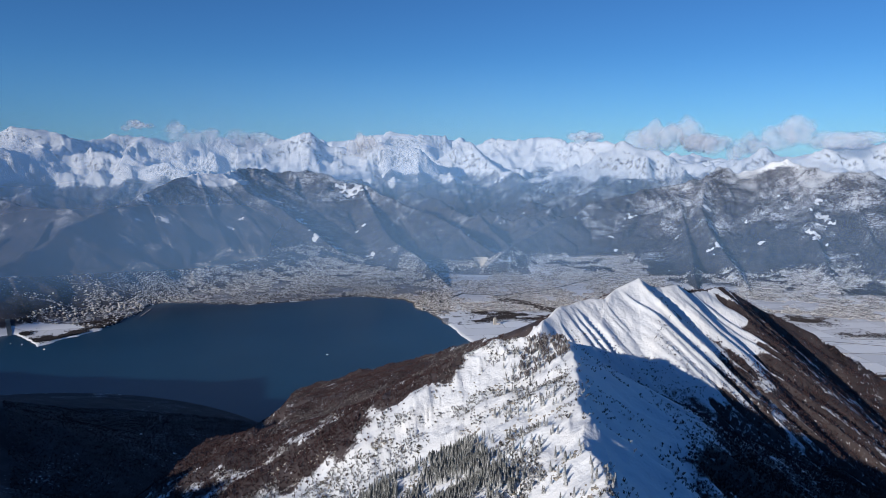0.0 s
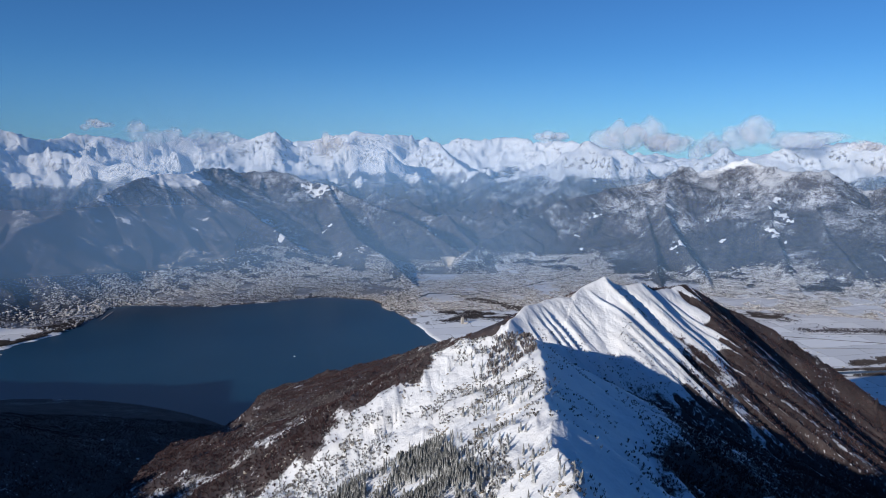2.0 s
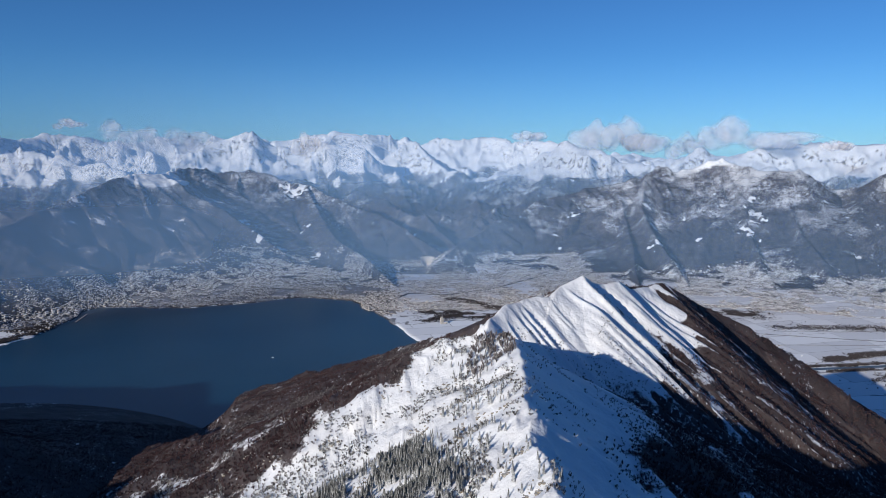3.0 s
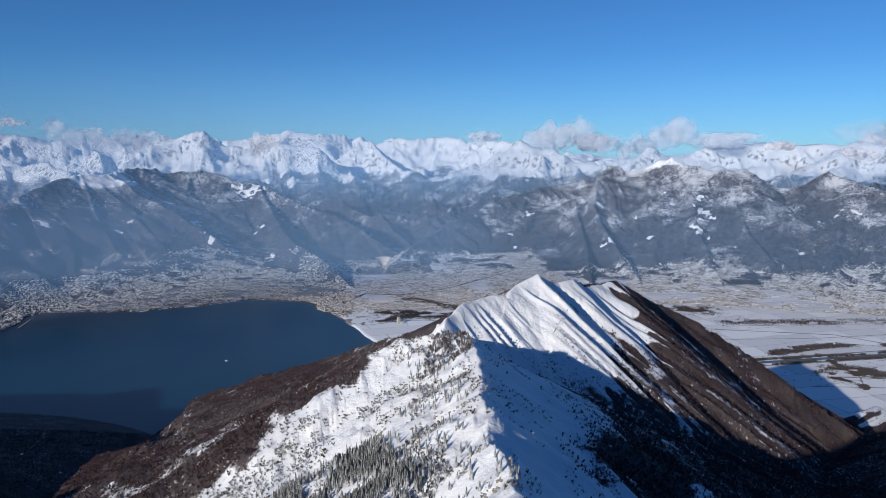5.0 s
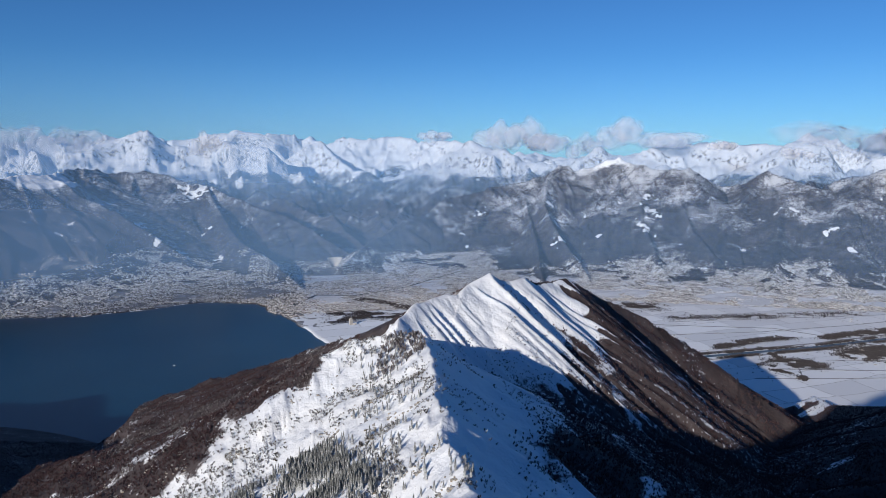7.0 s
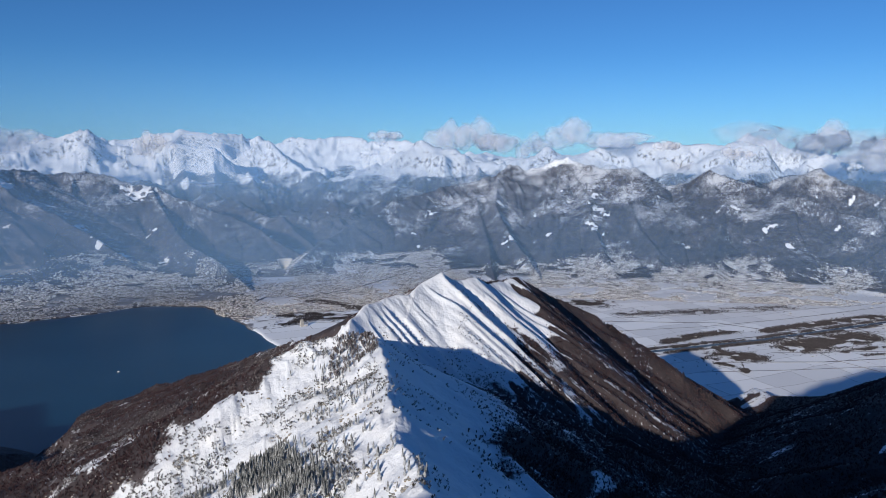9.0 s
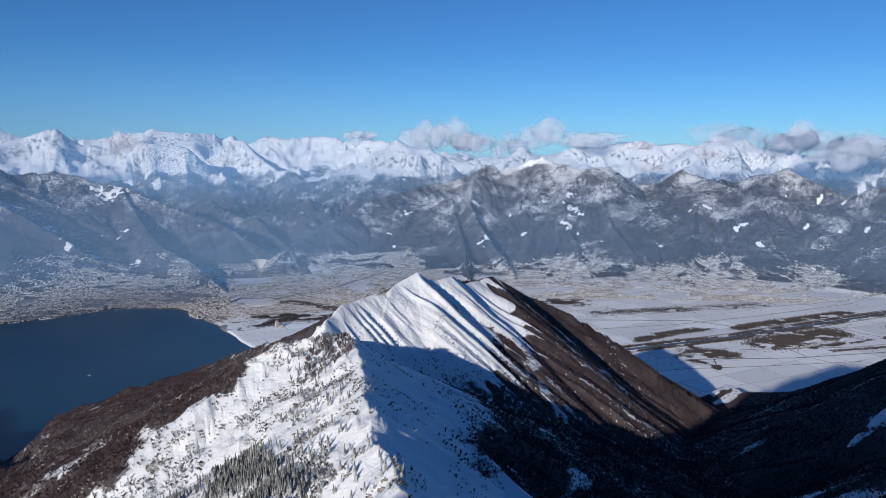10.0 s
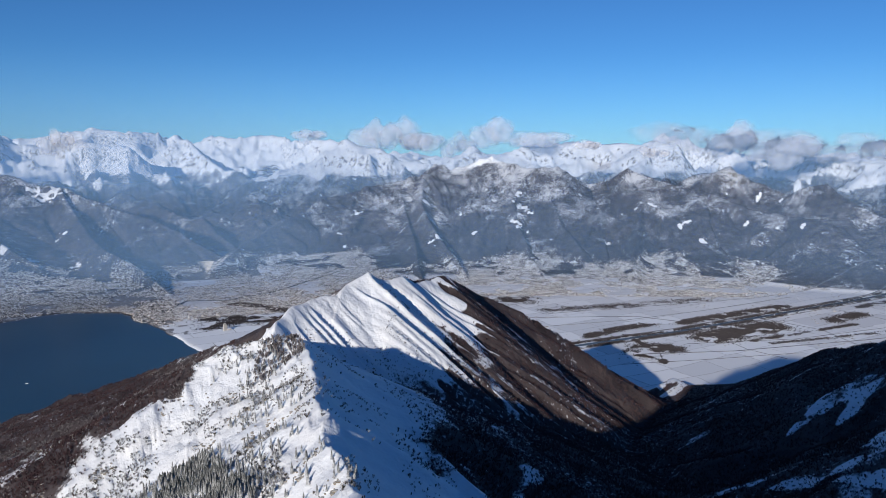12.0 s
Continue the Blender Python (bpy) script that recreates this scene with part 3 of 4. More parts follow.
def build_ground():
    az = np.radians(np.concatenate([np.linspace(-44, 66, 1150, endpoint=False), np.linspace(66, 316, 70, endpoint=False)]))
    rad = np.concatenate([np.linspace(0.01, 60, 26, endpoint=False), 60 * np.exp(np.linspace(0, math.log(150 / 60), 90, endpoint=False)), np.linspace(150, 275, 270, endpoint=False), 275 * np.exp(np.linspace(0, math.log(520 / 275), 65, endpoint=False)), np.linspace(520, 1270, 230, endpoint=False), 1270 * np.exp(np.linspace(0, math.log(3.6), 180))])
    A, R = np.meshgrid(az, rad)
    X, Y = R * np.sin(A), R * np.cos(A)
    Z = land(X, Y)
    slope = np.hypot(np.gradient(Z, rad, axis=0), np.gradient(Z, az, axis=1) / R)
    forest, rock, plain, dust, far_off = land_covers(X, Y, Z, slope)
    GRID[:] = [az, rad, {"height": Z, "forest": forest}]
    n, k = X.shape
    verts = np.stack([X, Y, Z], -1).reshape(-1, 3)
    i = np.arange(n - 1)[:, None] * k + np.arange(k)[None, :]
    j = np.arange(n - 1)[:, None] * k + (np.arange(k)[None, :] + 1) % k
    faces = np.stack([i, i + k, j + k, j], -1).reshape(-1, 4)
    me = mesh_from("ground", verts, faces[:, ::-1], LAND, True)
    for name, values in (("forest", forest), ("rock", rock), ("plain", plain), ("dust", dust), ("far_off", far_off)):
        me.attributes.new(name, "FLOAT", "POINT").data.foreach_set("value", values.ravel().astype(np.float32))
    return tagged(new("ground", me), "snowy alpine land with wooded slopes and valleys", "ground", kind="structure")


build_ground()


def on_grid(x, y, name):
    """A value of the ground sheet at places of the plan: its height or one of its covers."""
    az, rad, layers = GRID
    Q, n = layers[name], layers[name].shape[1]
    i = np.interp(np.hypot(x, y), rad, np.arange(len(rad)))
    j = np.interp((np.arctan2(x, y) - az[0]) % (2 * math.pi), np.append(az - az[0], 2 * math.pi), np.arange(n + 1))
    i0, j0 = np.minimum(i.astype(int), len(rad) - 2), np.minimum(j.astype(int), n - 1)
    u, v, j1 = i - i0, j - j0, (j0 + 1) % n
    return (Q[i0, j0] * (1 - u) + Q[i0 + 1, j0] * u) * (1 - v) + (Q[i0, j1] * (1 - u) + Q[i0 + 1, j1] * u) * v


def build_lake():
    bm = bmesh.new()
    bmesh.ops.create_grid(bm, x_segments=40, y_segments=20, size=1)
    bmesh.ops.transform(bm, matrix=Matrix.Translation((-560, 490, 0)) @ Matrix.Diagonal((760, 330, 1, 1)), verts=bm.verts)
    me = bpy.data.meshes.new("lake")
    bm.to_mesh(me)
    bm.free()
    me.materials.append(WATER)
    return tagged(new("lake", me), "calm dark blue lake below the mountains", "lake", kind="structure")


build_lake()


# ---- more materials ----
def plain_material(name, low, high, scale=2.0, rough=0.8, vary=0.0, snow=0.0):
    """Two tones by noise; vary: by loose piece; snow: how much of what faces up is white."""
    m, t, bsdf = nodes_of(name)
    f = noise_node(t, scale, 3)
    g = t.nodes.new("ShaderNodeNewGeometry")
    if vary:
        f = calc(t, "ADD", calc(t, "MULTIPLY", f, 1 - vary), calc(t, "MULTIPLY", g.outputs["Random Per Island"], vary))
    c = mix(t, span(t, f, 0.15 if vary else 0.3, 0.85 if vary else 0.7), low, high)
    if snow:
        s = t.nodes.new("ShaderNodeSeparateXYZ")
        t.links.new(g.outputs["True Normal"], s.inputs[0])
        up = calc(t, "ADD", s.outputs["Z"], calc(t, "MULTIPLY", calc(t, "SUBTRACT", noise_node(t, scale * 3, 3), 0.5), 0.9))
        c = mix(t, calc(t, "MULTIPLY", span(t, up, 0.12, 0.55), snow), c, (0.82, 0.84, 0.87))
    t.links.new(c, bsdf.inputs["Base Color"])
    bsdf.inputs["Roughness"].default_value = rough
    bsdf.inputs["Specular IOR Level"].default_value = 0.2
    return m


NEEDLES = plain_material("snowy_needles", (0.050, 0.055, 0.053), (0.15, 0.155, 0.15), 3.0, 0.9, 0.5, 0.62)
BARK = plain_material("bark", (0.05, 0.04, 0.035), (0.11, 0.09, 0.08), 6.0, 0.9)
TWIGS = plain_material("bare_twigs", (0.060, 0.037, 0.040), (0.105, 0.066, 0.069), 0.12, 0.9, 0.3)
FROST = plain_material("frosted_twigs", (0.20, 0.20, 0.20), (0.50, 0.50, 0.50), 2.0, 0.9, 0.6)
SCRUB = plain_material("dark_scrub", (0.04, 0.035, 0.03), (0.12, 0.10, 0.08), 2.0, 0.9, 0.6)
RIVERWOOD = plain_material("riverside_twigs", (0.042, 0.038, 0.042), (0.092, 0.083, 0.088), 0.3, 0.9, 0.6)
GREY_TWIGS = plain_material("snowy_twigs", (0.10, 0.085, 0.085), (0.24, 0.22, 0.22), 0.2, 0.9, 0.6)
WALLS = plain_material("house_walls", (0.18, 0.17, 0.155), (0.62, 0.58, 0.53), 1.0, 0.85, 0.85)
ROOFS = plain_material("snowy_roofs", (0.22, 0.20, 0.19), (0.86, 0.87, 0.89), 1.5, 0.8, 0.8)
GARDEN = plain_material("garden_evergreens", (0.020, 0.028, 0.020), (0.06, 0.065, 0.05), 0.5, 0.9, 0.5)
RIVER = plain_material("river_water", (0.05, 0.07, 0.09), (0.09, 0.11, 0.13), 0.1, 0.25)
ROAD = plain_material("wet_road", (0.10, 0.10, 0.11), (0.30, 0.30, 0.32), 0.3, 0.7)
CONCRETE = plain_material("dam_concrete", (0.42, 0.40, 0.36), (0.55, 0.52, 0.47), 0.3, 0.85)
ROCK = plain_material("ochre_rock", (0.13, 0.11, 0.08), (0.30, 0.25, 0.17), 1.5, 0.9, 0.0, 0.3)


# ---- scattered growth ----
rng = np.random.default_rng(4)


def spread(count, a0, a1, r0, r1, even=False):
    """Places between two bearings and two distances from the crest's top."""
    a = np.radians(rng.uniform(a0, a1, count))
    r = np.sqrt(rng.uniform(r0 * r0, r1 * r1, count)) if even else rng.uniform(r0, r1, count)
    return r * np.sin(a), r * np.cos(a)


def conifer_shape(seed, tiers=4, sides=7):
    """Crown of a unit-high spruce: drooping tiers with ragged skirts."""
    g = np.random.default_rng(seed)
    verts, faces = [], []
    for k in range(tiers):
        z0, z1 = 0.10 + 0.21 * k, min(1.0, 0.44 + 0.2 * k)
        r = 0.23 * (1 - 0.21 * k)
        base = len(verts)
        for j in range(sides):
            a = 2 * math.pi * (j + 0.5 * (k % 2)) / sides + g.uniform(-0.2, 0.2)
            q = r * g.uniform(0.75, 1.2)
            verts.append((q * math.cos(a), q * math.sin(a), z0 + g.uniform(-0.04, 0.04)))
        verts.append((g.uniform(-0.01, 0.01), g.uniform(-0.01, 0.01), z1))
        faces += [(base + j, base + (j + 1) % sides, base + sides) for j in range(sides)]
    return np.array(verts), np.array(faces)


def trunk_shape():
    verts = [(0.025 * math.cos(a), 0.025 * math.sin(a), z) for z in (-0.12, 0.3) for a in np.linspace(0, 2 * math.pi, 5, endpoint=False)]
    faces = [(j, (j + 1) % 5, 5 + (j + 1) % 5, 5 + j) for j in range(5)]
    return np.array(verts), np.array(faces)


def bare_shape(seed, twigs=5, lean=0.5, width=0.13):
    """A unit-high leafless crown: thin limbs that fan out from a short stem."""
    g = np.random.default_rng(seed)
    verts, faces = [(0, 0, -0.1)], []
    for k in range(twigs):
        a, out, z = g.uniform(0, 6.28), lean * g.uniform(0.3, 1.0), g.uniform(0.65, 1.05)
        mx, my = out * math.cos(a), out * math.sin(a)
        b, w = a + 1.57, width * g.uniform(0.7, 1.4)
        base = len(verts)
        verts += [(mx + w * math.cos(b), my + w * math.sin(b), z), (mx - w * math.cos(b), my - w * math.sin(b), z * 0.84)]
        faces += [(0, base, base + 1)]
    return np.array(verts), np.array(faces)


def joined(name, shapes, x, y, z, size, wide, material, label, category):
    """Many small plants as one mesh of loose pieces."""
    pick = rng.integers(0, len(shapes), len(x))
    turn = rng.uniform(0, 6.28, len(x))
    all_v, all_f, base = [], [], 0
    for k, (v, f) in enumerate(shapes):
        i = np.nonzero(pick == k)[0]
        if not len(i):
            continue
        c, s = np.cos(turn[i])[:, None], np.sin(turn[i])[:, None]
        w, h = (size[i] * wide[i])[:, None], size[i][:, None]
        px, py = (v[None, :, 0] * c - v[None, :, 1] * s) * w + x[i][:, None], (v[None, :, 0] * s + v[None, :, 1] * c) * w + y[i][:, None]
        pz = v[None, :, 2] * h + z[i][:, None]
        all_v.append(np.stack([px, py, pz], -1).reshape(-1, 3))
        all_f.append((f[None] + (base + np.arange(len(i)) * len(v))[:, None, None]).reshape(-1, f.shape[1]))
        base += len(i) * len(v)
    me = mesh_from(name, np.concatenate(all_v), np.concatenate(all_f), material)
    return tagged(new(name, me), label, category, kind="stuff")


BARE = [bare_shape(k) for k in range(8)]
CONIFERS = [conifer_shape(20 + k) for k in range(6)]


def build_bare_forest():
    parts = [spread(115000, -33, 5, 130, 400), spread(190000, 8, 56, 110, 400), spread(12000, 28, 58, 60, 330)]
    x, y = np.concatenate([p[0] for p in parts]), np.concatenate([p[1] for p in parts])
    h = on_grid(x, y, "height")
    forest = on_grid(x, y, "forest")
    keep = (rng.uniform(0, 1, len(x)) < forest * (0.55 + 0.45 * step(fbm(x / 7, y / 7, 3, 401), -0.5, 0.4))) & (h > 1.0)
    x, y, h = x[keep], y[keep], h[keep]
    # bands where snow still hangs in the twigs
    white = (vnoise(x / 16 + y / 40, y / 30, 441) + 0.5 * fbm(x / 6, y / 6, 3, 443) + rng.normal(0, 0.25, len(x)) > np.where(x < 24, 0.35, 0.75)) & (x < 60)
    for name, pick, m, label in (("bare_forest", ~white, TWIGS, "leafless brown beech forest on the snowy slopes"), ("snowy_forest", white, GREY_TWIGS, "leafless grey forest with snow in its twigs")):
        n = int(pick.sum())
        joined(name, BARE, x[pick], y[pick], h[pick] - 0.05, rng.uniform(0.3, 0.68, n), rng.uniform(0.9, 1.5, n), m, label, "forest")


def build_scrub():
    x, y = spread(90000, -22, 30, 78, 215)
    h = on_grid(x, y, "height")
    forest = on_grid(x, y, "forest")
    clump = step(fbm(x / 6, y / 6, 3, 411) + 0.4 * vnoise(x / 2.2, y / 2.2, 412), -0.05, 0.6)
    left = x < 22 + 0.05 * (y - 90)
    keep = (forest < 0.6) & (rng.uniform(0, 1, len(x)) < clump * np.where(left & (y < 170), np.where((y - 0.535 * x > 132) | (x > 6), 0.9, 0.3), np.where(y < 165, 0.14, 0.3)))
    x, y, h = x[keep], y[keep], h[keep]
    n = len(x)
    frosted = rng.uniform(0, 1, n) < 0.68
    for name, pick, m, label in (("frosted_bushes", frosted, FROST, "rime-covered bushes scattered over the snow face"), ("dark_bushes", ~frosted, SCRUB, "dark leafless bushes scattered over the snow face")):
        k = int(pick.sum())
        joined(name, BARE, x[pick], y[pick], h[pick] - 0.03, rng.uniform(0.22, 0.55, k), rng.uniform(0.9, 1.7, k), m, label, "bushes")


def build_conifers():
    """The stand at the foot of the snow face: each tree a thing; the thin fringe beyond it one piece of growth."""
    crowns = []
    for v, f in CONIFERS:
        crowns.append(mesh_from("crown", v, f, NEEDLES))
    tv, tf = trunk_shape()
    trunk = mesh_from("trunk", tv, tf, BARK)
    x, y = spread(28000, -18, 15, 84, 150)
    h = on_grid(x, y, "height")
    low = step(-fbm(x / 6, y / 6, 3, 421), -0.75, -0.1)
    foot = (1 - step(y + 0.3 * np.abs(x + 4), 121, 130)) * step(x, -25, -18) * (1 - step(x + 0.2 * (y - 97), 7, 13))
    fringe = 0.16 * step(vnoise(x / 5 + y / 11, y / 16, 431), 0.15, 0.6) * (x < 22) * step(x, 4, 14)
    keep = rng.uniform(0, 1, len(x)) < np.maximum(foot * low * 0.95, fringe * 0.35)
    x, y, h = x[keep], y[keep], h[keep]
    order = np.argsort(np.hypot(x, y))
    for n, i in enumerate(order[:300]):
        size = rng.uniform(1.3, 2.3)
        if n < 6:
            tree = new("conifer")
            for name, me in (("crown", crowns[n]), ("trunk", trunk)):
                ob = new(name, me)
                ob.parent = tree
            tagged(tree, "snow-dusted dark spruce standing on the snow face", "tree", "spruces on the slope")
            made = made + [tree] if n else [tree]
            tree.matrix_basis = Matrix.LocRotScale((x[i], y[i], h[i] - 0.05), Euler((0, 0, rng.uniform(0, 6.28))), (size * 0.75, size * 0.75, size))
        else:
            src = made[n % 6]
            tree = copy_thing(src, Matrix.Identity(4))
            tree.matrix_basis = Matrix.LocRotScale((x[i], y[i], h[i] - 0.05), Euler((0, 0, rng.uniform(0, 6.28))), (size * 0.75, size * 0.75, size))
    i = order[300:]
    joined("conifer_stand", CONIFERS, x[i], y[i], h[i] - 0.05, rng.uniform(1.1, 2.1, len(i)), rng.uniform(0.65, 0.85, len(i)), NEEDLES, "snow-dusted dark spruces spread over the slope", "trees")
    # the tuft of frosted larches on the knob of the crest
    x, y = rng.uniform(14.5, 26.5, 420), rng.uniform(139, 152, 420)
    keep = x > 14.5 + (y - 139) * 0.35
    x, y = x[keep], y[keep]
    n = len(x)
    joined("frosted_larches", BARE + CONIFERS[:2], x, y, on_grid(x, y, "height") - 0.05, rng.uniform(0.7, 1.3, n), rng.uniform(0.6, 0.9, n), GREY_TWIGS, "frost-grey larches on the knob of the ridge", "trees")


build_bare_forest()
build_scrub()
build_conifers()


# ---- towns and villages ----
def house_shapes(x, y, z, w, l, h, roof, turn):
    """Arrays of walls and gabled roofs with eaves for many houses."""
    n = len(x)
    c, s = np.cos(turn)[:, None], np.sin(turn)[:, None]
    w, l, h, roof = w[:, None], l[:, None], h[:, None], roof[:, None]

    def place(u, v, k):
        return np.stack([x[:, None] + u * c - v * s, y[:, None] + u * s + v * c, z[:, None] + k], -1)
    u, v = np.array([-1, 1, 1, -1]) * 0.5, np.array([-1, -1, 1, 1]) * 0.5
    low, high = place(u * w, v * l, np.full((1, 4), -0.8)), place(u * w, v * l, h + 0 * u)
    tips = place(np.zeros((1, 2)) * w, np.array([-0.5, 0.5]) * l, (h + roof) + np.zeros((1, 2)))
    walls = np.concatenate([low, high, tips], 1)
    wf = np.array([(0, 1, 5), (0, 5, 4), (1, 2, 6), (1, 6, 5), (2, 3, 7), (2, 7, 6), (3, 0, 4), (3, 4, 7), (4, 5, 8), (6, 7, 9)])
    e = 1.12
    eave = place(u * w * e, v * l * e, (h - 0.02) + 0 * u)
    cap = place(np.zeros((1, 2)) * w, np.array([-0.5, 0.5]) * l * e, (h + roof + 0.05) + np.zeros((1, 2)))
    roofs = np.concatenate([eave, cap], 1)
    rf = np.array([(1, 2, 5), (1, 5, 4), (3, 0, 4), (3, 4, 5), (0, 1, 4), (2, 3, 5)])
    base = np.arange(n)[:, None, None]
    return walls.reshape(-1, 3), (wf[None] + base * 10).reshape(-1, 3), roofs.reshape(-1, 3), (rf[None] + base * 6).reshape(-1, 3)


def build_houses(name, x, y, turn, label, big=0.15):
    z = on_grid(x, y, "height")
    n = len(x)
    block = rng.uniform(0, 1, n) < big
    w, l = np.where(block, rng.uniform(0.8, 1.3, n), rng.uniform(0.45, 0.75, n)), np.where(block, rng.uniform(1.3, 2.4, n), rng.uniform(0.6, 1.0, n))
    h = np.where(block, rng.uniform(0.4, 0.9, n), rng.uniform(0.18, 0.34, n))
    turn = turn + rng.normal(0, 0.1, n) + (rng.uniform(0, 1, n) < 0.3) * 1.57
    wv, wf, rv, rf = house_shapes(x, y, z, w, l, h, np.where(block, 0.12, rng.uniform(0.18, 0.32, n)), turn)
    me = mesh_from(name, np.concatenate([wv, rv]), np.concatenate([wf, rf + len(wv)]), WALLS)
    me.materials.append(ROOFS)
    me.polygons.foreach_set("material_index", np.concatenate([np.zeros(len(wf), np.int32), np.ones(len(rf), np.int32)]))
    return tagged(new(name, me), label, "houses", kind="stuff")


def settle(count, name):
    """Plots of a town on a loose street grid, where the ground is built over."""
    x0, x1, y0, y1 = TOWNS[name][:4]
    x, y = rng.uniform(x0, x1, count), rng.uniform(y0, y1, count)
    turn = 0.35 * np.round(2.5 * vnoise(x / 60, y / 60, 601))
    c, s = np.cos(turn), np.sin(turn)
    u, v = x * c + y * s, y * c - x * s
    u, v = np.round(u / 2.0) * 2.0 + rng.normal(0, 0.4, count), np.round(v / 2.9) * 2.9 + rng.normal(0, 0.45, count)
    x, y = u * c - v * s, u * s + v * c
    keep = rng.uniform(0, 1, count) < town(x, y, on_grid(x, y, "height"), name)
    return x[keep], y[keep], turn[keep]


def build_towns():
    for name, count, label, big in (
            ("lakeside_town", 62000, "pale houses of the lakeside town with snowy roofs", 0.22),
            ("delta_town", 9000, "houses and blocks on the flat river delta", 0.32),
            ("river_mouth_town", 26000, "houses of the village at the gorge mouth", 0.15),
            ("valley_village", 60000, "houses of the villages at the foot of the mountain", 0.12)):
        x, y, turn = settle(count, name)
        build_houses(name, x, y, turn, label, big)
        k = np.nonzero(rng.uniform(0, 1, len(x)) < 0.55)[0]
        gx, gy = x[k] + rng.normal(0, 1.6, len(k)), y[k] + rng.normal(0, 1.6, len(k))
        gh = on_grid(gx, gy, "height")
        ok = gh > 0.5
        gx, gy, gh = gx[ok], gy[ok], gh[ok]
        joined("garden_trees", CONIFERS + BARE, gx, gy, gh - 0.1, rng.uniform(0.35, 0.8, len(gx)), rng.uniform(1.1, 1.8, len(gx)), GARDEN, "dark evergreens and bare trees between the houses", "trees")
    x, y = rng.uniform(250, 720, 1800), rng.uniform(370, 640, 1800)
    h = on_grid(x, y, "height")
    keep = (h > 0.9) & (h < 4) & (fbm(x / 30, y / 30, 3, 541) > 0.3)
    build_houses("plain_farms", x[keep], y[keep], 0.1 + 0 * x[keep], "scattered farms on the snowy plain", 0.1)


build_towns()


# ---- the plain: river, banks, woods, roads ----
def strip(name, pts, width, lift, material, label, category):
    """A band laid on the ground along a line."""
    pts = [Vector((*p, 0)) for p in pts]
    line = []
    for a, b in zip(pts, pts[1:]):
        n = max(2, int((b - a).length / 6))
        line += [a.lerp(b, k / n) for k in range(n)]
    line.append(pts[-1])
    verts = []
    for k, p in enumerate(line):
        d = (line[min(k + 1, len(line) - 1)] - line[max(k - 1, 0)]).normalized()
        side = Vector((-d.y, d.x, 0)) * width * 0.5
        verts += [p + side, p - side]
    v = np.array([tuple(p) for p in verts])
    v[:, 2] = np.repeat(on_grid(v[:, 0], v[:, 1], "height").reshape(-1, 2).max(1), 2) + lift
    top = len(v)
    v = np.concatenate([v, v - (0, 0, 0.6)])
    f = []
    for k in range(len(line) - 1):
        a = 2 * k
        f += [(a + 1, a + 3, a + 2, a), (a, a + 2, top + a + 2, top + a), (a + 3, a + 1, top + a + 1, top + a + 3)]
    return tagged(new(name, mesh_from(name, v, np.array(f), material)), label, category, kind="structure")


RIVER_LINE = [(40, 520), (150, 480), (230, 462), (296, 458), (346, 460), (398, 462), (469, 471), (546, 481), (635, 492), (705, 502), (900, 540)]


def offset(line, d):
    return [(x - 0.1 * d, y + d) for x, y in line]


strip("river", RIVER_LINE, 4.2, 0.25, RIVER, "straight dark river channel across the plain", "river")
strip("river_road", offset(RIVER_LINE, 9), 1.4, 0.3, ROAD, "embanked road beside the river", "road")
strip("south_road", offset(RIVER_LINE, -8), 0.9, 0.3, ROAD, "grey cart road beside the river", "road")
strip("field_road", [(330, 420), (400, 400), (520, 385), (700, 370)], 1.0, 0.25, ROAD, "straight road through the snowy fields", "road")
strip("valley_road", [(290, 560), (330, 545), (400, 520), (430, 480), (440, 466)], 1.2, 0.25, ROAD, "grey road from the village to the river", "road")
for pts, wide in (
        ([(330, 560), (420, 552), (560, 540), (760, 560)], 0.7), ([(300, 520), (380, 512), (470, 515), (600, 530)], 0.6), ([(350, 455), (345, 420), (330, 395)], 0.6),
        ([(420, 452), (412, 400), (420, 370)], 0.5), ([(500, 470), (515, 420), (500, 372)], 0.6), ([(590, 485), (600, 430), (590, 370)], 0.5), ([(380, 430), (470, 408), (620, 405)], 0.5),
        ([(300, 405), (360, 392), (440, 378)], 0.6), ([(640, 490), (655, 440), (650, 380)], 0.5), ([(40, 640), (70, 625), (95, 600)], 0.6), ([(10, 640), (45, 650), (90, 640)], 0.6),
        ([(30, 670), (60, 660), (100, 668)], 0.5), ([(45, 690), (52, 650), (50, 610)], 0.5), ([(20, 610), (50, 622), (80, 618)], 0.5), ([(70, 690), (76, 655), (72, 625)], 0.5),
        ([(-345, 615), (-320, 640), (-300, 690)], 0.7), ([(-390, 640), (-340, 655), (-295, 668)], 0.7), ([(-400, 690), (-350, 700), (-305, 706)], 0.6)):
    strip("lane", pts, wide, 0.22, ROAD, "narrow dark lane between snowy fields", "road")
strip("delta_river", [(-342, 545), (-362, 575), (-378, 598)], 3.5, 0.2, RIVER, "dark river arm beside the delta", "river")
strip("side_channel", [(200, 838), (150, 800), (110, 760), (60, 735), (20, 745), (-5, 700)], 2.5, 0.25, RIVER, "dark side river running to the lake", "river")


def grove(count, pts, wide):
    """Places along a line, spread to both sides."""
    pts, count = np.array(pts, float), 4 * count
    seg = rng.integers(0, len(pts) - 1, count)
    t = rng.uniform(0, 1, count)[:, None]
    p = pts[seg] * (1 - t) + pts[seg + 1] * t
    return p[:, 0] + rng.normal(0, wide * 0.5, count), p[:, 1] + rng.normal(0, wide * 0.5, count)


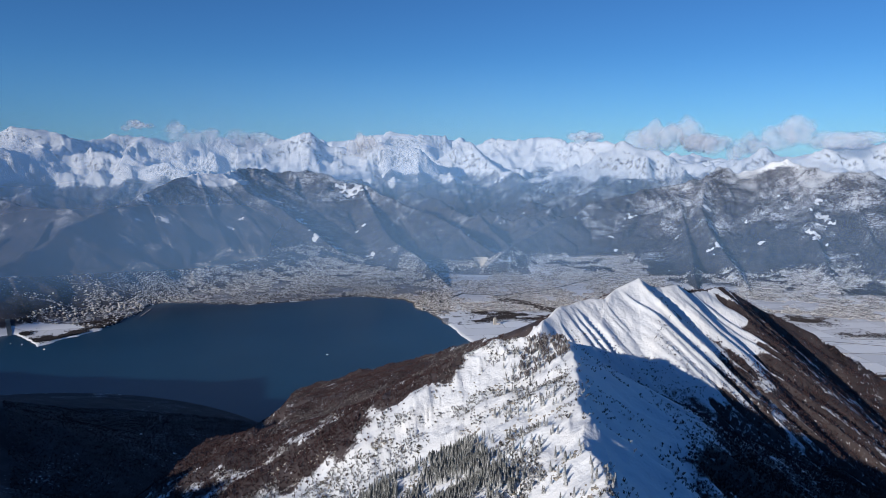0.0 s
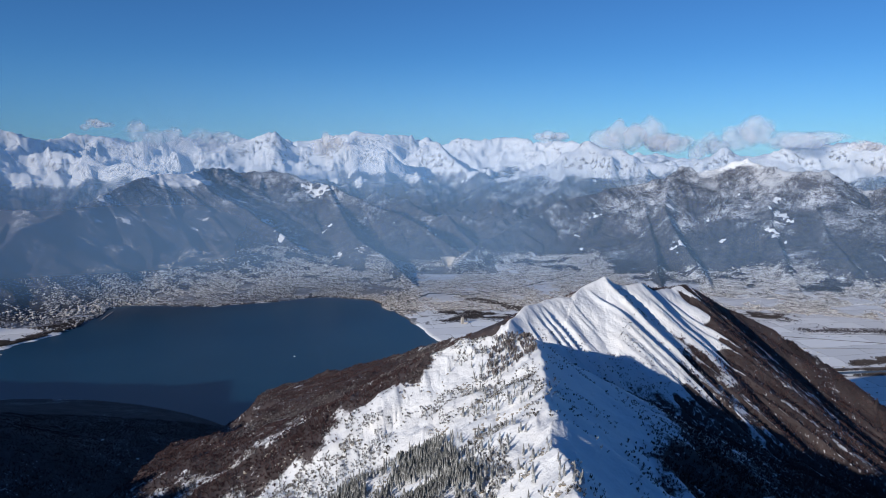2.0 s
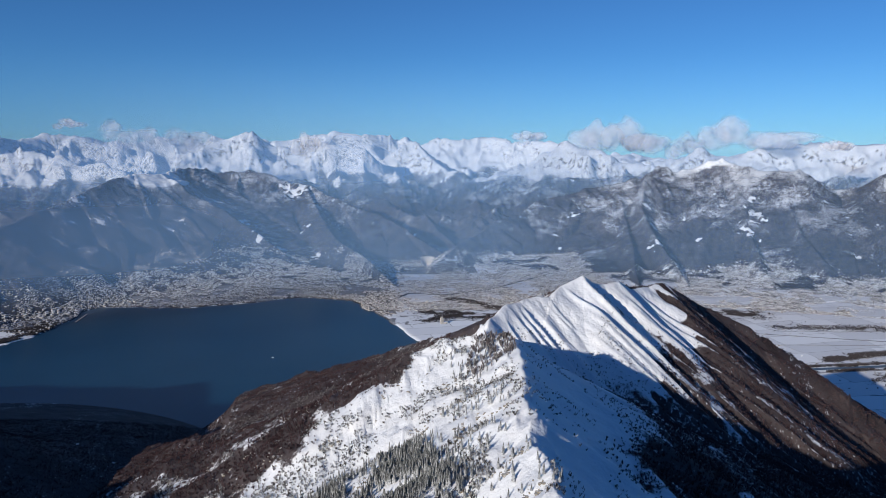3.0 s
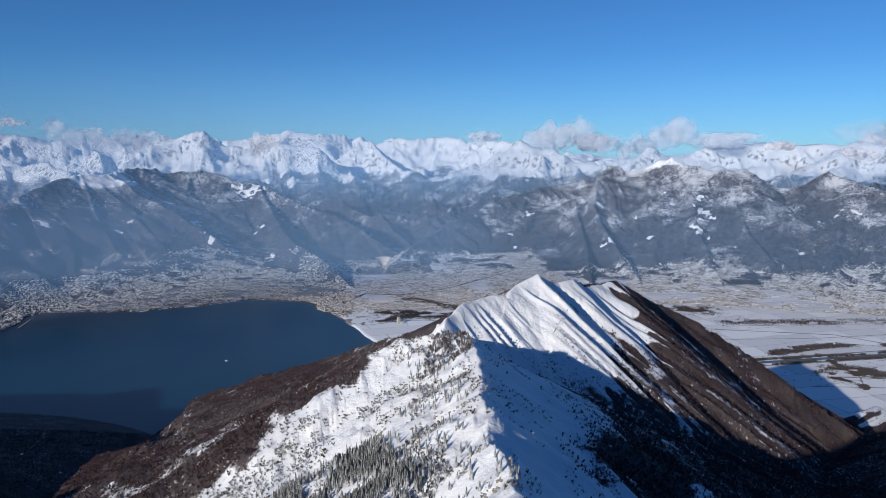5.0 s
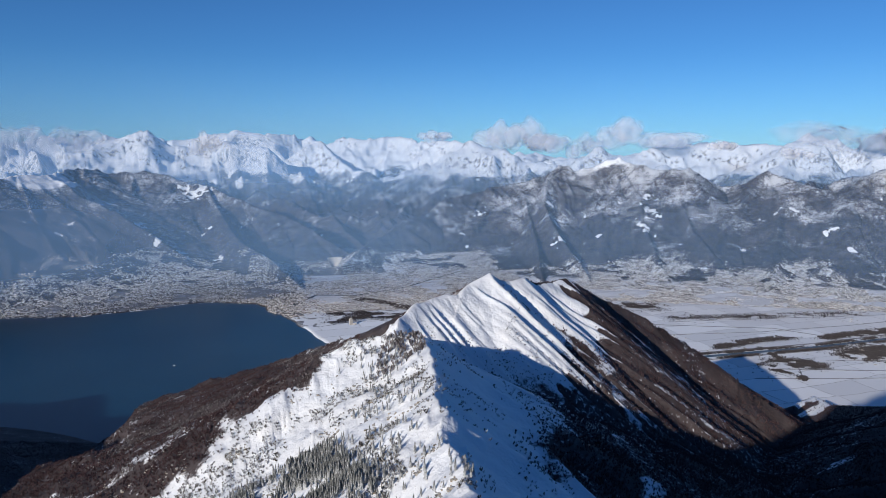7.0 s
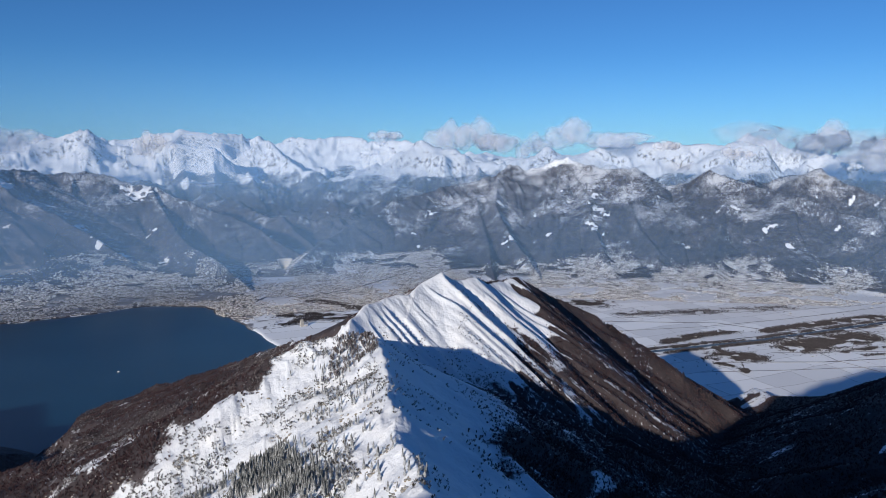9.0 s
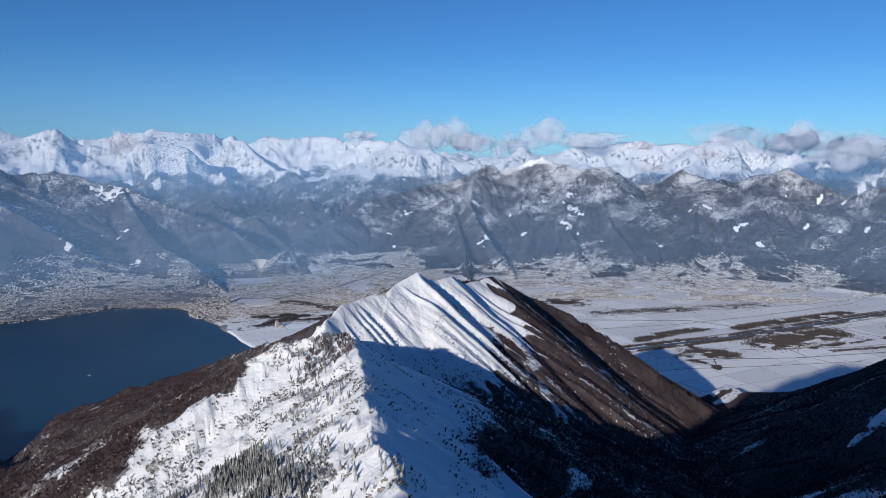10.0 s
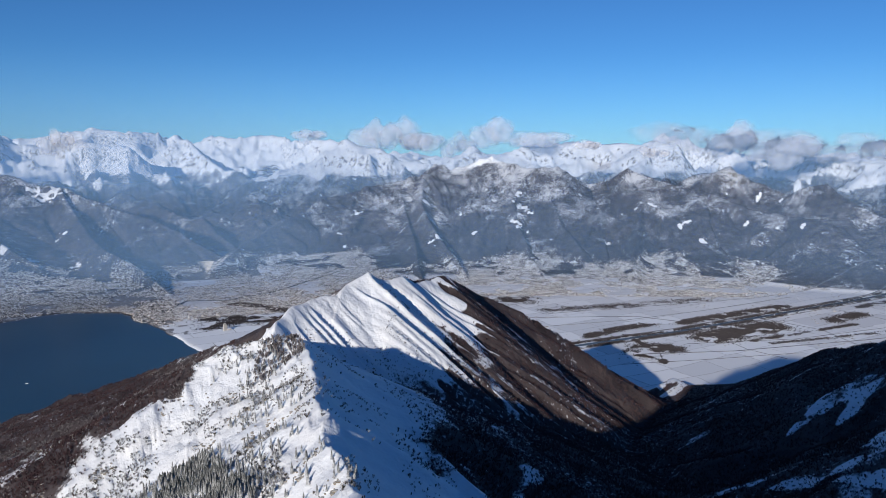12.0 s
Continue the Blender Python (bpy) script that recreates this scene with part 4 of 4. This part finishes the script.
def build_plain_woods():
    belts = [
        grove(2600, offset(RIVER_LINE[2:], 5.0), 2.6), grove(2600, offset(RIVER_LINE[2:], -5.0), 2.6),
        grove(900, [(318, 478), (352, 487), (400, 494)], 6), grove(2200, [(420, 484), (480, 492), (560, 500)], 7),
        grove(3800, [(402, 436), (440, 441), (492, 447)], 15), grove(700, [(433, 416), (490, 420), (560, 424)], 3),
        grove(1300, [(328, 422), (345, 432), (362, 422)], 11), grove(700, [(548, 440), (575, 446), (600, 450)], 8),
        grove(2400, [(270, 640), (300, 630), (345, 618)], 16), grove(400, [(322, 425), (335, 405), (330, 395)], 3),
        grove(900, [(110, 660), (95, 680), (80, 700), (60, 715)], 8), grove(900, [(60, 560), (90, 600), (110, 640)], 12),
        grove(1500, [(-335, 556), (-318, 572), (-300, 596), (-292, 625)], 9), grove(700, [(-350, 575), (-365, 605), (-390, 640)], 6), grove(600, [(-318, 615), (-300, 635)], 8), grove(1200, [(30, 625), (60, 640), (95, 632), (60, 655), (25, 655)], 10), grove(600, [(620, 470), (700, 480)], 4), grove(700, [(330, 575), (420, 560), (520, 552)], 12), grove(900, [(350, 470), (345, 425), (332, 398)], 2), grove(400, [(440, 405), (560, 395), (650, 390)], 3),
    ]
    x, y = np.concatenate([b[0] for b in belts]), np.concatenate([b[1] for b in belts])
    h = on_grid(x, y, "height")
    keep = (h > 0.6) & (fbm(x / 12, y / 9, 3, 471) + rng.normal(0, 0.2, len(x)) > -0.25)
    x, y, h = x[keep], y[keep], h[keep]
    n = len(x)
    joined("plain_woods", BARE, x, y, h - 0.05, rng.uniform(0.5, 1.0, n), rng.uniform(1.4, 2.4, n), RIVERWOOD, "bare riverside woods and hedges on the plain", "woods")


build_plain_woods()


# ---- the dam in the gorge ----
def build_dam():
    bm = bmesh.new()
    rows, cols = 8, 18
    grid = []
    for layer in (0, 1):
        for r in range(rows + 1):
            for c in range(cols + 1):
                k, q = r / rows, c / cols * 2 - 1
                half = 7 + 13 * k
                thick = 2.6 - 1.8 * k
                bend = 6.0 * (1 - q * q) - 1.5 * math.sin(math.pi * k)
                grid.append(bm.verts.new((q * half, bend + (thick if layer == 0 else 0), 22 * k)))

    def v(layer, r, c):
        return grid[(layer * (rows + 1) + r) * (cols + 1) + c]
    for r in range(rows):
        for c in range(cols):
            bm.faces.new((v(1, r, c), v(1, r, c + 1), v(1, r + 1, c + 1), v(1, r + 1, c)))
            bm.faces.new((v(0, r, c + 1), v(0, r, c), v(0, r + 1, c), v(0, r + 1, c + 1)))
    for c in range(cols):
        bm.faces.new((v(1, rows, c), v(1, rows, c + 1), v(0, rows, c + 1), v(0, rows, c)))
    for r in range(rows):
        bm.faces.new((v(0, r, 0), v(1, r, 0), v(1, r + 1, 0), v(0, r + 1, 0)))
        bm.faces.new((v(1, r, cols), v(0, r, cols), v(0, r + 1, cols), v(1, r + 1, cols)))
    me = bpy.data.meshes.new("dam")
    bm.to_mesh(me)
    bm.free()
    me.materials.append(CONCRETE)
    ob = tagged(new("dam", me), "pale arched concrete dam across the gorge", "dam", kind="structure")
    ob.matrix_basis = pose(49, 912, 3, 0, 0, 0) @ Matrix.Diagonal((0.5, 0.7, 0.55, 1))


build_dam()


# ---- clouds and haze ----
def cloud_material():
    m, t, bsdf = nodes_of("cloud_mist")
    out = t.nodes["Material Output"]
    d, tr, clear = add(t, "ShaderNodeBsdfDiffuse", Color=(0.84, 0.85, 0.90, 1)), add(t, "ShaderNodeBsdfTranslucent", Color=(0.84, 0.85, 0.90, 1)), t.nodes.new("ShaderNodeBsdfTransparent")
    both, mx = t.nodes.new("ShaderNodeMixShader"), t.nodes.new("ShaderNodeMixShader")
    both.inputs[0].default_value = 0.4
    # normals leaned up and sunward imitate light spread inside; shading softer than the surface
    geo = t.nodes.new("ShaderNodeNewGeometry")
    soft = t.nodes.new("ShaderNodeVectorMath")
    soft.operation = "MULTIPLY_ADD"
    soft.inputs[1].default_value, soft.inputs[2].default_value = (0.45, 0.45, 0.45), (-0.3, -0.45, 0.6)
    t.links.new(geo.outputs["Normal"], soft.inputs[0])
    t.links.new(soft.outputs[0], d.inputs["Normal"])
    t.links.new(d.outputs[0], both.inputs[1])
    t.links.new(tr.outputs[0], both.inputs[2])
    a = calc(t, "MULTIPLY", attr(t, "thick"), span(t, noise_node(t, 0.03, 4, 0.5), 0.3, 0.7, 0.45, 1.05))
    t.links.new(a, mx.inputs[0])
    t.links.new(clear.outputs[0], mx.inputs[1])
    t.links.new(both.outputs[0], mx.inputs[2])
    t.links.new(mx.outputs[0], out.inputs["Surface"])
    return m


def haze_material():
    m, t, bsdf = nodes_of("haze_sheet_blue")
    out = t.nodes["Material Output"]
    # pale blue diffuse over clear: the tint imitates sunlit air before distant slopes
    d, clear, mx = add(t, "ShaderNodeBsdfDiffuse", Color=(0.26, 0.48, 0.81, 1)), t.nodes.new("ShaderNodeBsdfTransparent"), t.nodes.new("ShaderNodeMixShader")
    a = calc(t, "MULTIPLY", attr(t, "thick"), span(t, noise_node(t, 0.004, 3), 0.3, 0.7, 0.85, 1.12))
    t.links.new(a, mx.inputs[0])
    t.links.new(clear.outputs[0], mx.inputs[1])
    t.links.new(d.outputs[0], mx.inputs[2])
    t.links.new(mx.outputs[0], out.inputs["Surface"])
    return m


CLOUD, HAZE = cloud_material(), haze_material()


def build_cloud(x, y, z, w, h, seed):
    """A loose bank of soft puffs that thin out towards their rims."""
    thing = new("cloud")
    g = np.random.default_rng(seed)
    for k in range(5):
        bm = bmesh.new()
        bmesh.ops.create_icosphere(bm, subdivisions=4, radius=1)
        me = bpy.data.meshes.new("puff")
        bm.to_mesh(me)
        bm.free()
        v = np.array([p.co[:] for p in me.vertices])
        thick = step(np.abs(v[:, 1]), 0.2, 1.0) * g.uniform(0.4, 0.62) * (0.62 if w > 220 else 1.35 if w > 140 else 0.9)
        lump = 1 + 0.2 * fbm(v[:, 0] * 1.8 + k + seed, v[:, 2] * 1.8 + v[:, 1], 4, seed + k)
        q = (k + 0.5) / 2.5 - 1 + g.uniform(-0.15, 0.15)
        rx = w * g.uniform(0.17, 0.28)
        rz = h * g.uniform(0.34, 0.56) * (1 - 0.4 * max(q, 0))
        v = v * lump[:, None] * (rx, rx * 0.6, rz) + (q * w * 0.42, g.uniform(-0.2, 0.2) * w, g.uniform(-0.2, 0.3) * h * (1 - 0.5 * q) - 0.1 * h)
        me.vertices.foreach_set("co", v.astype(np.float32).ravel())
        me.polygons.foreach_set("use_smooth", np.ones(len(me.polygons), bool))
        me.attributes.new("thick", "FLOAT", "POINT").data.foreach_set("value", thick.astype(np.float32))
        me.materials.append(CLOUD)
        ob = new("puff", me)
        ob.parent = thing
    thing.matrix_basis = pose(x, y, z, 0, 0, -math.degrees(math.atan2(x, y)))
    return tagged(thing, "small grey-white cloud drifting over the peaks", "cloud", "clouds over the peaks")


for k, (x, y, z, w, h) in enumerate([
        (459, 1428, 188, 165, 80), (520, 1405, 170, 90, 50), (704, 1325, 180, 215, 60), (587, 1380, 166, 80, 50), (370, 1864, 186, 95, 35), (-492, 1417, 178, 95, 48), (-405, 1444, 173, 100, 45),
        (-627, 1472, 203, 60, 20), (-145, 1266, 165, 52, 40), (999, 1119, 176, 260, 62), (698, 877, 149, 44, 18), (1080, 1045, 158, 190, 70), (1221, 1034, 152, 260, 60),
        (1330, 931, 150, 260, 60), (655, 994, 161, 42, 18)]):
    build_cloud(x, y, z, w, h, 700 + 13 * k)


def build_haze_sheet(name, cx, cy, radius, a0, a1, z0, z1, peak, thin, label):
    """A see-through blue sheet standing in for aerial haze over the valley, thinning upwards and at its ends."""
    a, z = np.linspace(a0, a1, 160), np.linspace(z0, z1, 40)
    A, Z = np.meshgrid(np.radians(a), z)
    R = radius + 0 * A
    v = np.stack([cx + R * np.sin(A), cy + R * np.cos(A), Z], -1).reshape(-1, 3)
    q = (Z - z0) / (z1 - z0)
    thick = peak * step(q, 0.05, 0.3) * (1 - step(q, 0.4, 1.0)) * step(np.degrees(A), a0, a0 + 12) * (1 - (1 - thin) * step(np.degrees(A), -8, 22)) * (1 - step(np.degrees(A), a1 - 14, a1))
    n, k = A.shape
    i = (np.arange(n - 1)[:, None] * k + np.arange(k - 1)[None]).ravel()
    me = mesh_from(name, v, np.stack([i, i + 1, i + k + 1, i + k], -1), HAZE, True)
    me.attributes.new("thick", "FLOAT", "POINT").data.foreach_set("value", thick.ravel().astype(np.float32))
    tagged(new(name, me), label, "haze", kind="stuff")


build_haze_sheet("lake_haze_sheet", 0, -100, 760, -60, 78, -1, 200, 0.40, 0.42, "see-through blue sheet standing in for haze over the lake basin")
build_haze_sheet("alpine_haze_sheet", 0, -100, 1380, -65, 75, 20, 330, 0.42, 0.55, "see-through blue sheet standing in for haze before the far peaks")


# ---- loose things ----
def part(name, bm, material, parent, label=""):
    me = bpy.data.meshes.new(name)
    bm.to_mesh(me)
    bm.free()
    me.materials.append(material)
    ob = new(name, me)
    ob.parent = parent
    return tagged(ob, label) if label else ob


def box(bm, x0, x1, y0, y1, z0, z1, taper=0.0):
    """A block with softened upright edges; taper narrows its top."""
    r = bmesh.ops.create_cube(bm, size=1)
    for v in r["verts"]:
        k = 1 - taper * (v.co.z > 0)
        v.co = Vector(((x0 + x1) / 2 + v.co.x * (x1 - x0) * k, (y0 + y1) / 2 + v.co.y * (y1 - y0) * k, (z0 + z1) / 2 + v.co.z * (z1 - z0)))
    return r["verts"]


def gable(bm, w, l, z, rise, over=0.08):
    """A pitched roof with thickness and eaves."""
    hw, hl = w / 2 + over, l / 2 + over
    ring = [(-hw, z), (0, z + rise), (hw, z), (hw, z + 0.08), (0, z + rise + 0.09), (-hw, z + 0.08)]
    a = [bm.verts.new((x, -hl, h)) for x, h in ring]
    b = [bm.verts.new((x, hl, h)) for x, h in ring]
    for k in range(6):
        bm.faces.new((a[k], a[(k + 1) % 6], b[(k + 1) % 6], b[k]))
    for q in (a[::-1], b):
        bm.faces.new((q[0], q[1], q[4], q[5]))
        bm.faces.new((q[1], q[2], q[3], q[4]))


SNOW = plain_material("settled_snow", (0.74, 0.76, 0.80), (0.86, 0.87, 0.89), 2.0, 0.8)
PLASTER = plain_material("cream_plaster", (0.36, 0.34, 0.31), (0.50, 0.47, 0.42), 1.5, 0.85)
GLASS = plain_material("dark_windows", (0.03, 0.04, 0.05), (0.06, 0.07, 0.08), 3.0, 0.15)
HULL = plain_material("white_hull", (0.70, 0.72, 0.74), (0.80, 0.81, 0.82), 4.0, 0.4)
STONE = plain_material("grey_stone", (0.16, 0.15, 0.14), (0.30, 0.28, 0.25), 3.0, 0.9)


def build_block(x, y, w, l, h, turn):
    """A flat-roofed apartment block with rows of windows under a snowy roof."""
    thing = new("apartment_block")
    bm = bmesh.new()
    box(bm, -w / 2, w / 2, -l / 2, l / 2, -0.6, h)
    bmesh.ops.bevel(bm, geom=bm.edges[:], offset=0.02, segments=1, affect="EDGES")
    part("body", bm, PLASTER, thing)
    bm = bmesh.new()
    box(bm, -w / 2 - 0.06, w / 2 + 0.06, -l / 2 - 0.06, l / 2 + 0.06, h + 0.003, h + 0.12)
    part("roof", bm, SNOW, thing, "flat roof under snow")
    floors = max(2, int(h / 0.32))
    for k in range(floors):
        z = 0.12 + k * (h - 0.1) / floors
        bm = bmesh.new()
        box(bm, -w / 2 - 0.015, w / 2 + 0.015, -l / 2 + 0.12, l / 2 - 0.12, z, z + 0.13)
        part("window_row", bm, GLASS, thing, "dark row of windows")
    thing.matrix_basis = pose(x, y, float(on_grid(np.array([float(x)]), np.array([float(y)]), "height")[0]), 0, 0, turn)
    return tagged(thing, "cream apartment block with a snowy flat roof", "building", "apartment blocks by the lake")


def build_blocks():
    g = np.random.default_rng(9)
    bx, by, bt = settle(6000, "delta_town")
    lx, ly, lt = settle(9000, "lakeside_town")
    near_shore = lake_shore(lx, ly) < 22
    x, y, t = np.concatenate([bx[:60], lx[near_shore][:70]]), np.concatenate([by[:60], ly[near_shore][:70]]), np.concatenate([bt[:60], lt[near_shore][:70]])
    for k in range(len(x)):
        build_block(float(x[k]), float(y[k]), g.uniform(1.0, 1.6), g.uniform(1.8, 3.4), g.uniform(0.9, 1.7), math.degrees(t[k]) + g.uniform(-6, 6))


def build_hut(x, y, turn, w=0.9, l=1.3):
    thing = new("mountain_hut")
    bm = bmesh.new()
    box(bm, -w / 2, w / 2, -l / 2, l / 2, -0.4, 0.45)
    part("wall", bm, STONE, thing)
    bm = bmesh.new()
    gable(bm, w, l, 0.43, 0.36)
    part("roof", bm, SNOW, thing, "pitched roof deep in snow")
    for q in (-0.25, 0.25):
        bm = bmesh.new()
        box(bm, w / 2 - 0.01, w / 2 + 0.02, q * l - 0.08, q * l + 0.08, 0.12, 0.3)
        part("window", bm, GLASS, thing)
    bm = bmesh.new()
    box(bm, 0.1, 0.24, 0.1, 0.24, 0.5, 0.98)
    part("chimney", bm, STONE, thing)
    thing.matrix_basis = pose(x, y, float(on_grid(np.array([float(x)]), np.array([float(y)]), "height")[0]), 0, 0, turn)
    return tagged(thing, "small stone hut with a snow-laden roof on the slope", "hut", "huts on the slope")


def build_boat(x, y, turn, size, label):
    thing = new("boat")
    bm = bmesh.new()
    ring = [(-0.16, -0.5), (0.16, -0.5), (0.2, 0.1), (0.0, 0.6), (-0.2, 0.1)]
    low = [bm.verts.new((a * 0.75, b * 0.92, -0.05)) for a, b in ring]
    top = [bm.verts.new((a, b, 0.1 + 0.05 * (b > 0.3))) for a, b in ring]
    for k in range(5):
        bm.faces.new((low[k], low[(k + 1) % 5], top[(k + 1) % 5], top[k]))
    bm.faces.new(top)
    bm.faces.new(low[::-1])
    part("hull", bm, HULL, thing)
    bm = bmesh.new()
    box(bm, -0.13, 0.13, -0.35, 0.15, 0.11, 0.24, 0.12)
    part("cabin", bm, HULL, thing)
    bm = bmesh.new()
    box(bm, -0.135, 0.135, -0.3, 0.1, 0.15, 0.2, 0.0)
    part("window_row", bm, GLASS, thing)
    thing.matrix_basis = pose(x, y, 0.0, 0, 0, turn) @ Matrix.Diagonal((size, size, size, 1))
    return tagged(thing, label, "boat", "boats on the lake")


def build_pier(x, y, length, turn):
    thing = new("pier")
    bm = bmesh.new()
    box(bm, -0.6, 0.6, 0, length, 0.25, 0.5)
    part("deck", bm, CONCRETE, thing)
    for k in range(6):
        bm = bmesh.new()
        bmesh.ops.create_cone(bm, segments=8, radius1=0.16, radius2=0.14, depth=5.5, cap_ends=True, matrix=Matrix.Translation((0, 0.8 + k * (length - 1.6) / 5, -2.5)))
        part("pile", bm, STONE, thing)
    thing.matrix_basis = pose(x, y, 0, 0, 0, turn)
    return tagged(thing, "pale concrete landing pier reaching into the lake", "pier")


def build_silo(x, y):
    thing = new("silo_tower")
    bm = bmesh.new()
    box(bm, -1.3, 1.3, -1.0, 1.0, -0.5, 5.2)
    bmesh.ops.bevel(bm, geom=bm.edges[:], offset=0.05, segments=1, affect="EDGES")
    part("tower", bm, PLASTER, thing)
    bm = bmesh.new()
    box(bm, -0.8, 0.8, -0.6, 0.6, 5.2, 6.2)
    part("head_house", bm, PLASTER, thing)
    bm = bmesh.new()
    box(bm, 1.3, 5.0, -1.4, 1.4, -0.5, 1.2)
    part("shed", bm, WALLS, thing)
    bm = bmesh.new()
    box(bm, 1.28, 5.1, -1.5, 1.5, 1.203, 1.35)
    part("shed_roof", bm, SNOW, thing)
    thing.matrix_basis = pose(x, y, float(on_grid(np.array([float(x)]), np.array([float(y)]), "height")[0]), 0, 0, 20)
    return tagged(thing, "tall pale silo tower beside a shed in the fields", "silo")


build_blocks()
for x, y, turn in ((-58, 214, 30), (-60.5, 216, 70), (-140, 312, 20), (-120, 300, 60)):
    build_hut(x, y, turn)
for x, y, turn, size, label in ((-88, 521, 60, 2.2, "white passenger boat crossing the lake"), (-337, 549, 20, 3.0, "white motor boat moored off the delta"), (-312, 536, 75, 2.4, "white motor boat moored off the delta"),
                                (-348, 552, 40, 2.4, "white motor boat moored off the delta")):
    build_boat(x, y, turn, size, label)
build_pier(-283, 646, 30, 5)
build_silo(46, 612)


def build_outcrops():
    """Angular rocks that stand out of the snow face, as one piece of rubble."""
    shapes = []
    for k in range(6):
        g = np.random.default_rng(60 + k)
        bm = bmesh.new()
        bmesh.ops.create_icosphere(bm, subdivisions=1, radius=0.5)
        v = np.array([p.co[:] for p in bm.verts]) * g.uniform(0.55, 1.25, (len(bm.verts), 1)) * (1.3, 0.8, 0.7)
        f = np.array([[p.index for p in q.verts] for q in bm.faces])
        bm.free()
        shapes.append((v, f))
    x, y = spread(26000, -18, 14, 84, 185)
    h = on_grid(x, y, "height")
    keep = (rng.uniform(0, 1, len(x)) < 0.5 * step(vnoise(x / 6, y / 4, 461) + 0.6 * vnoise(x / 2, y / 2, 462), 0.42, 0.85)) & (x < 20 + 0.05 * (y - 90)) & (h > 80)
    x, y, h = x[keep], y[keep], h[keep]
    joined("rock_outcrops", shapes, x, y, h - 0.05, rng.uniform(0.25, 0.8, len(x)), rng.uniform(0.8, 1.4, len(x)), ROCK, "ochre and grey rocks standing out of the snow face", "rocks")


build_outcrops()
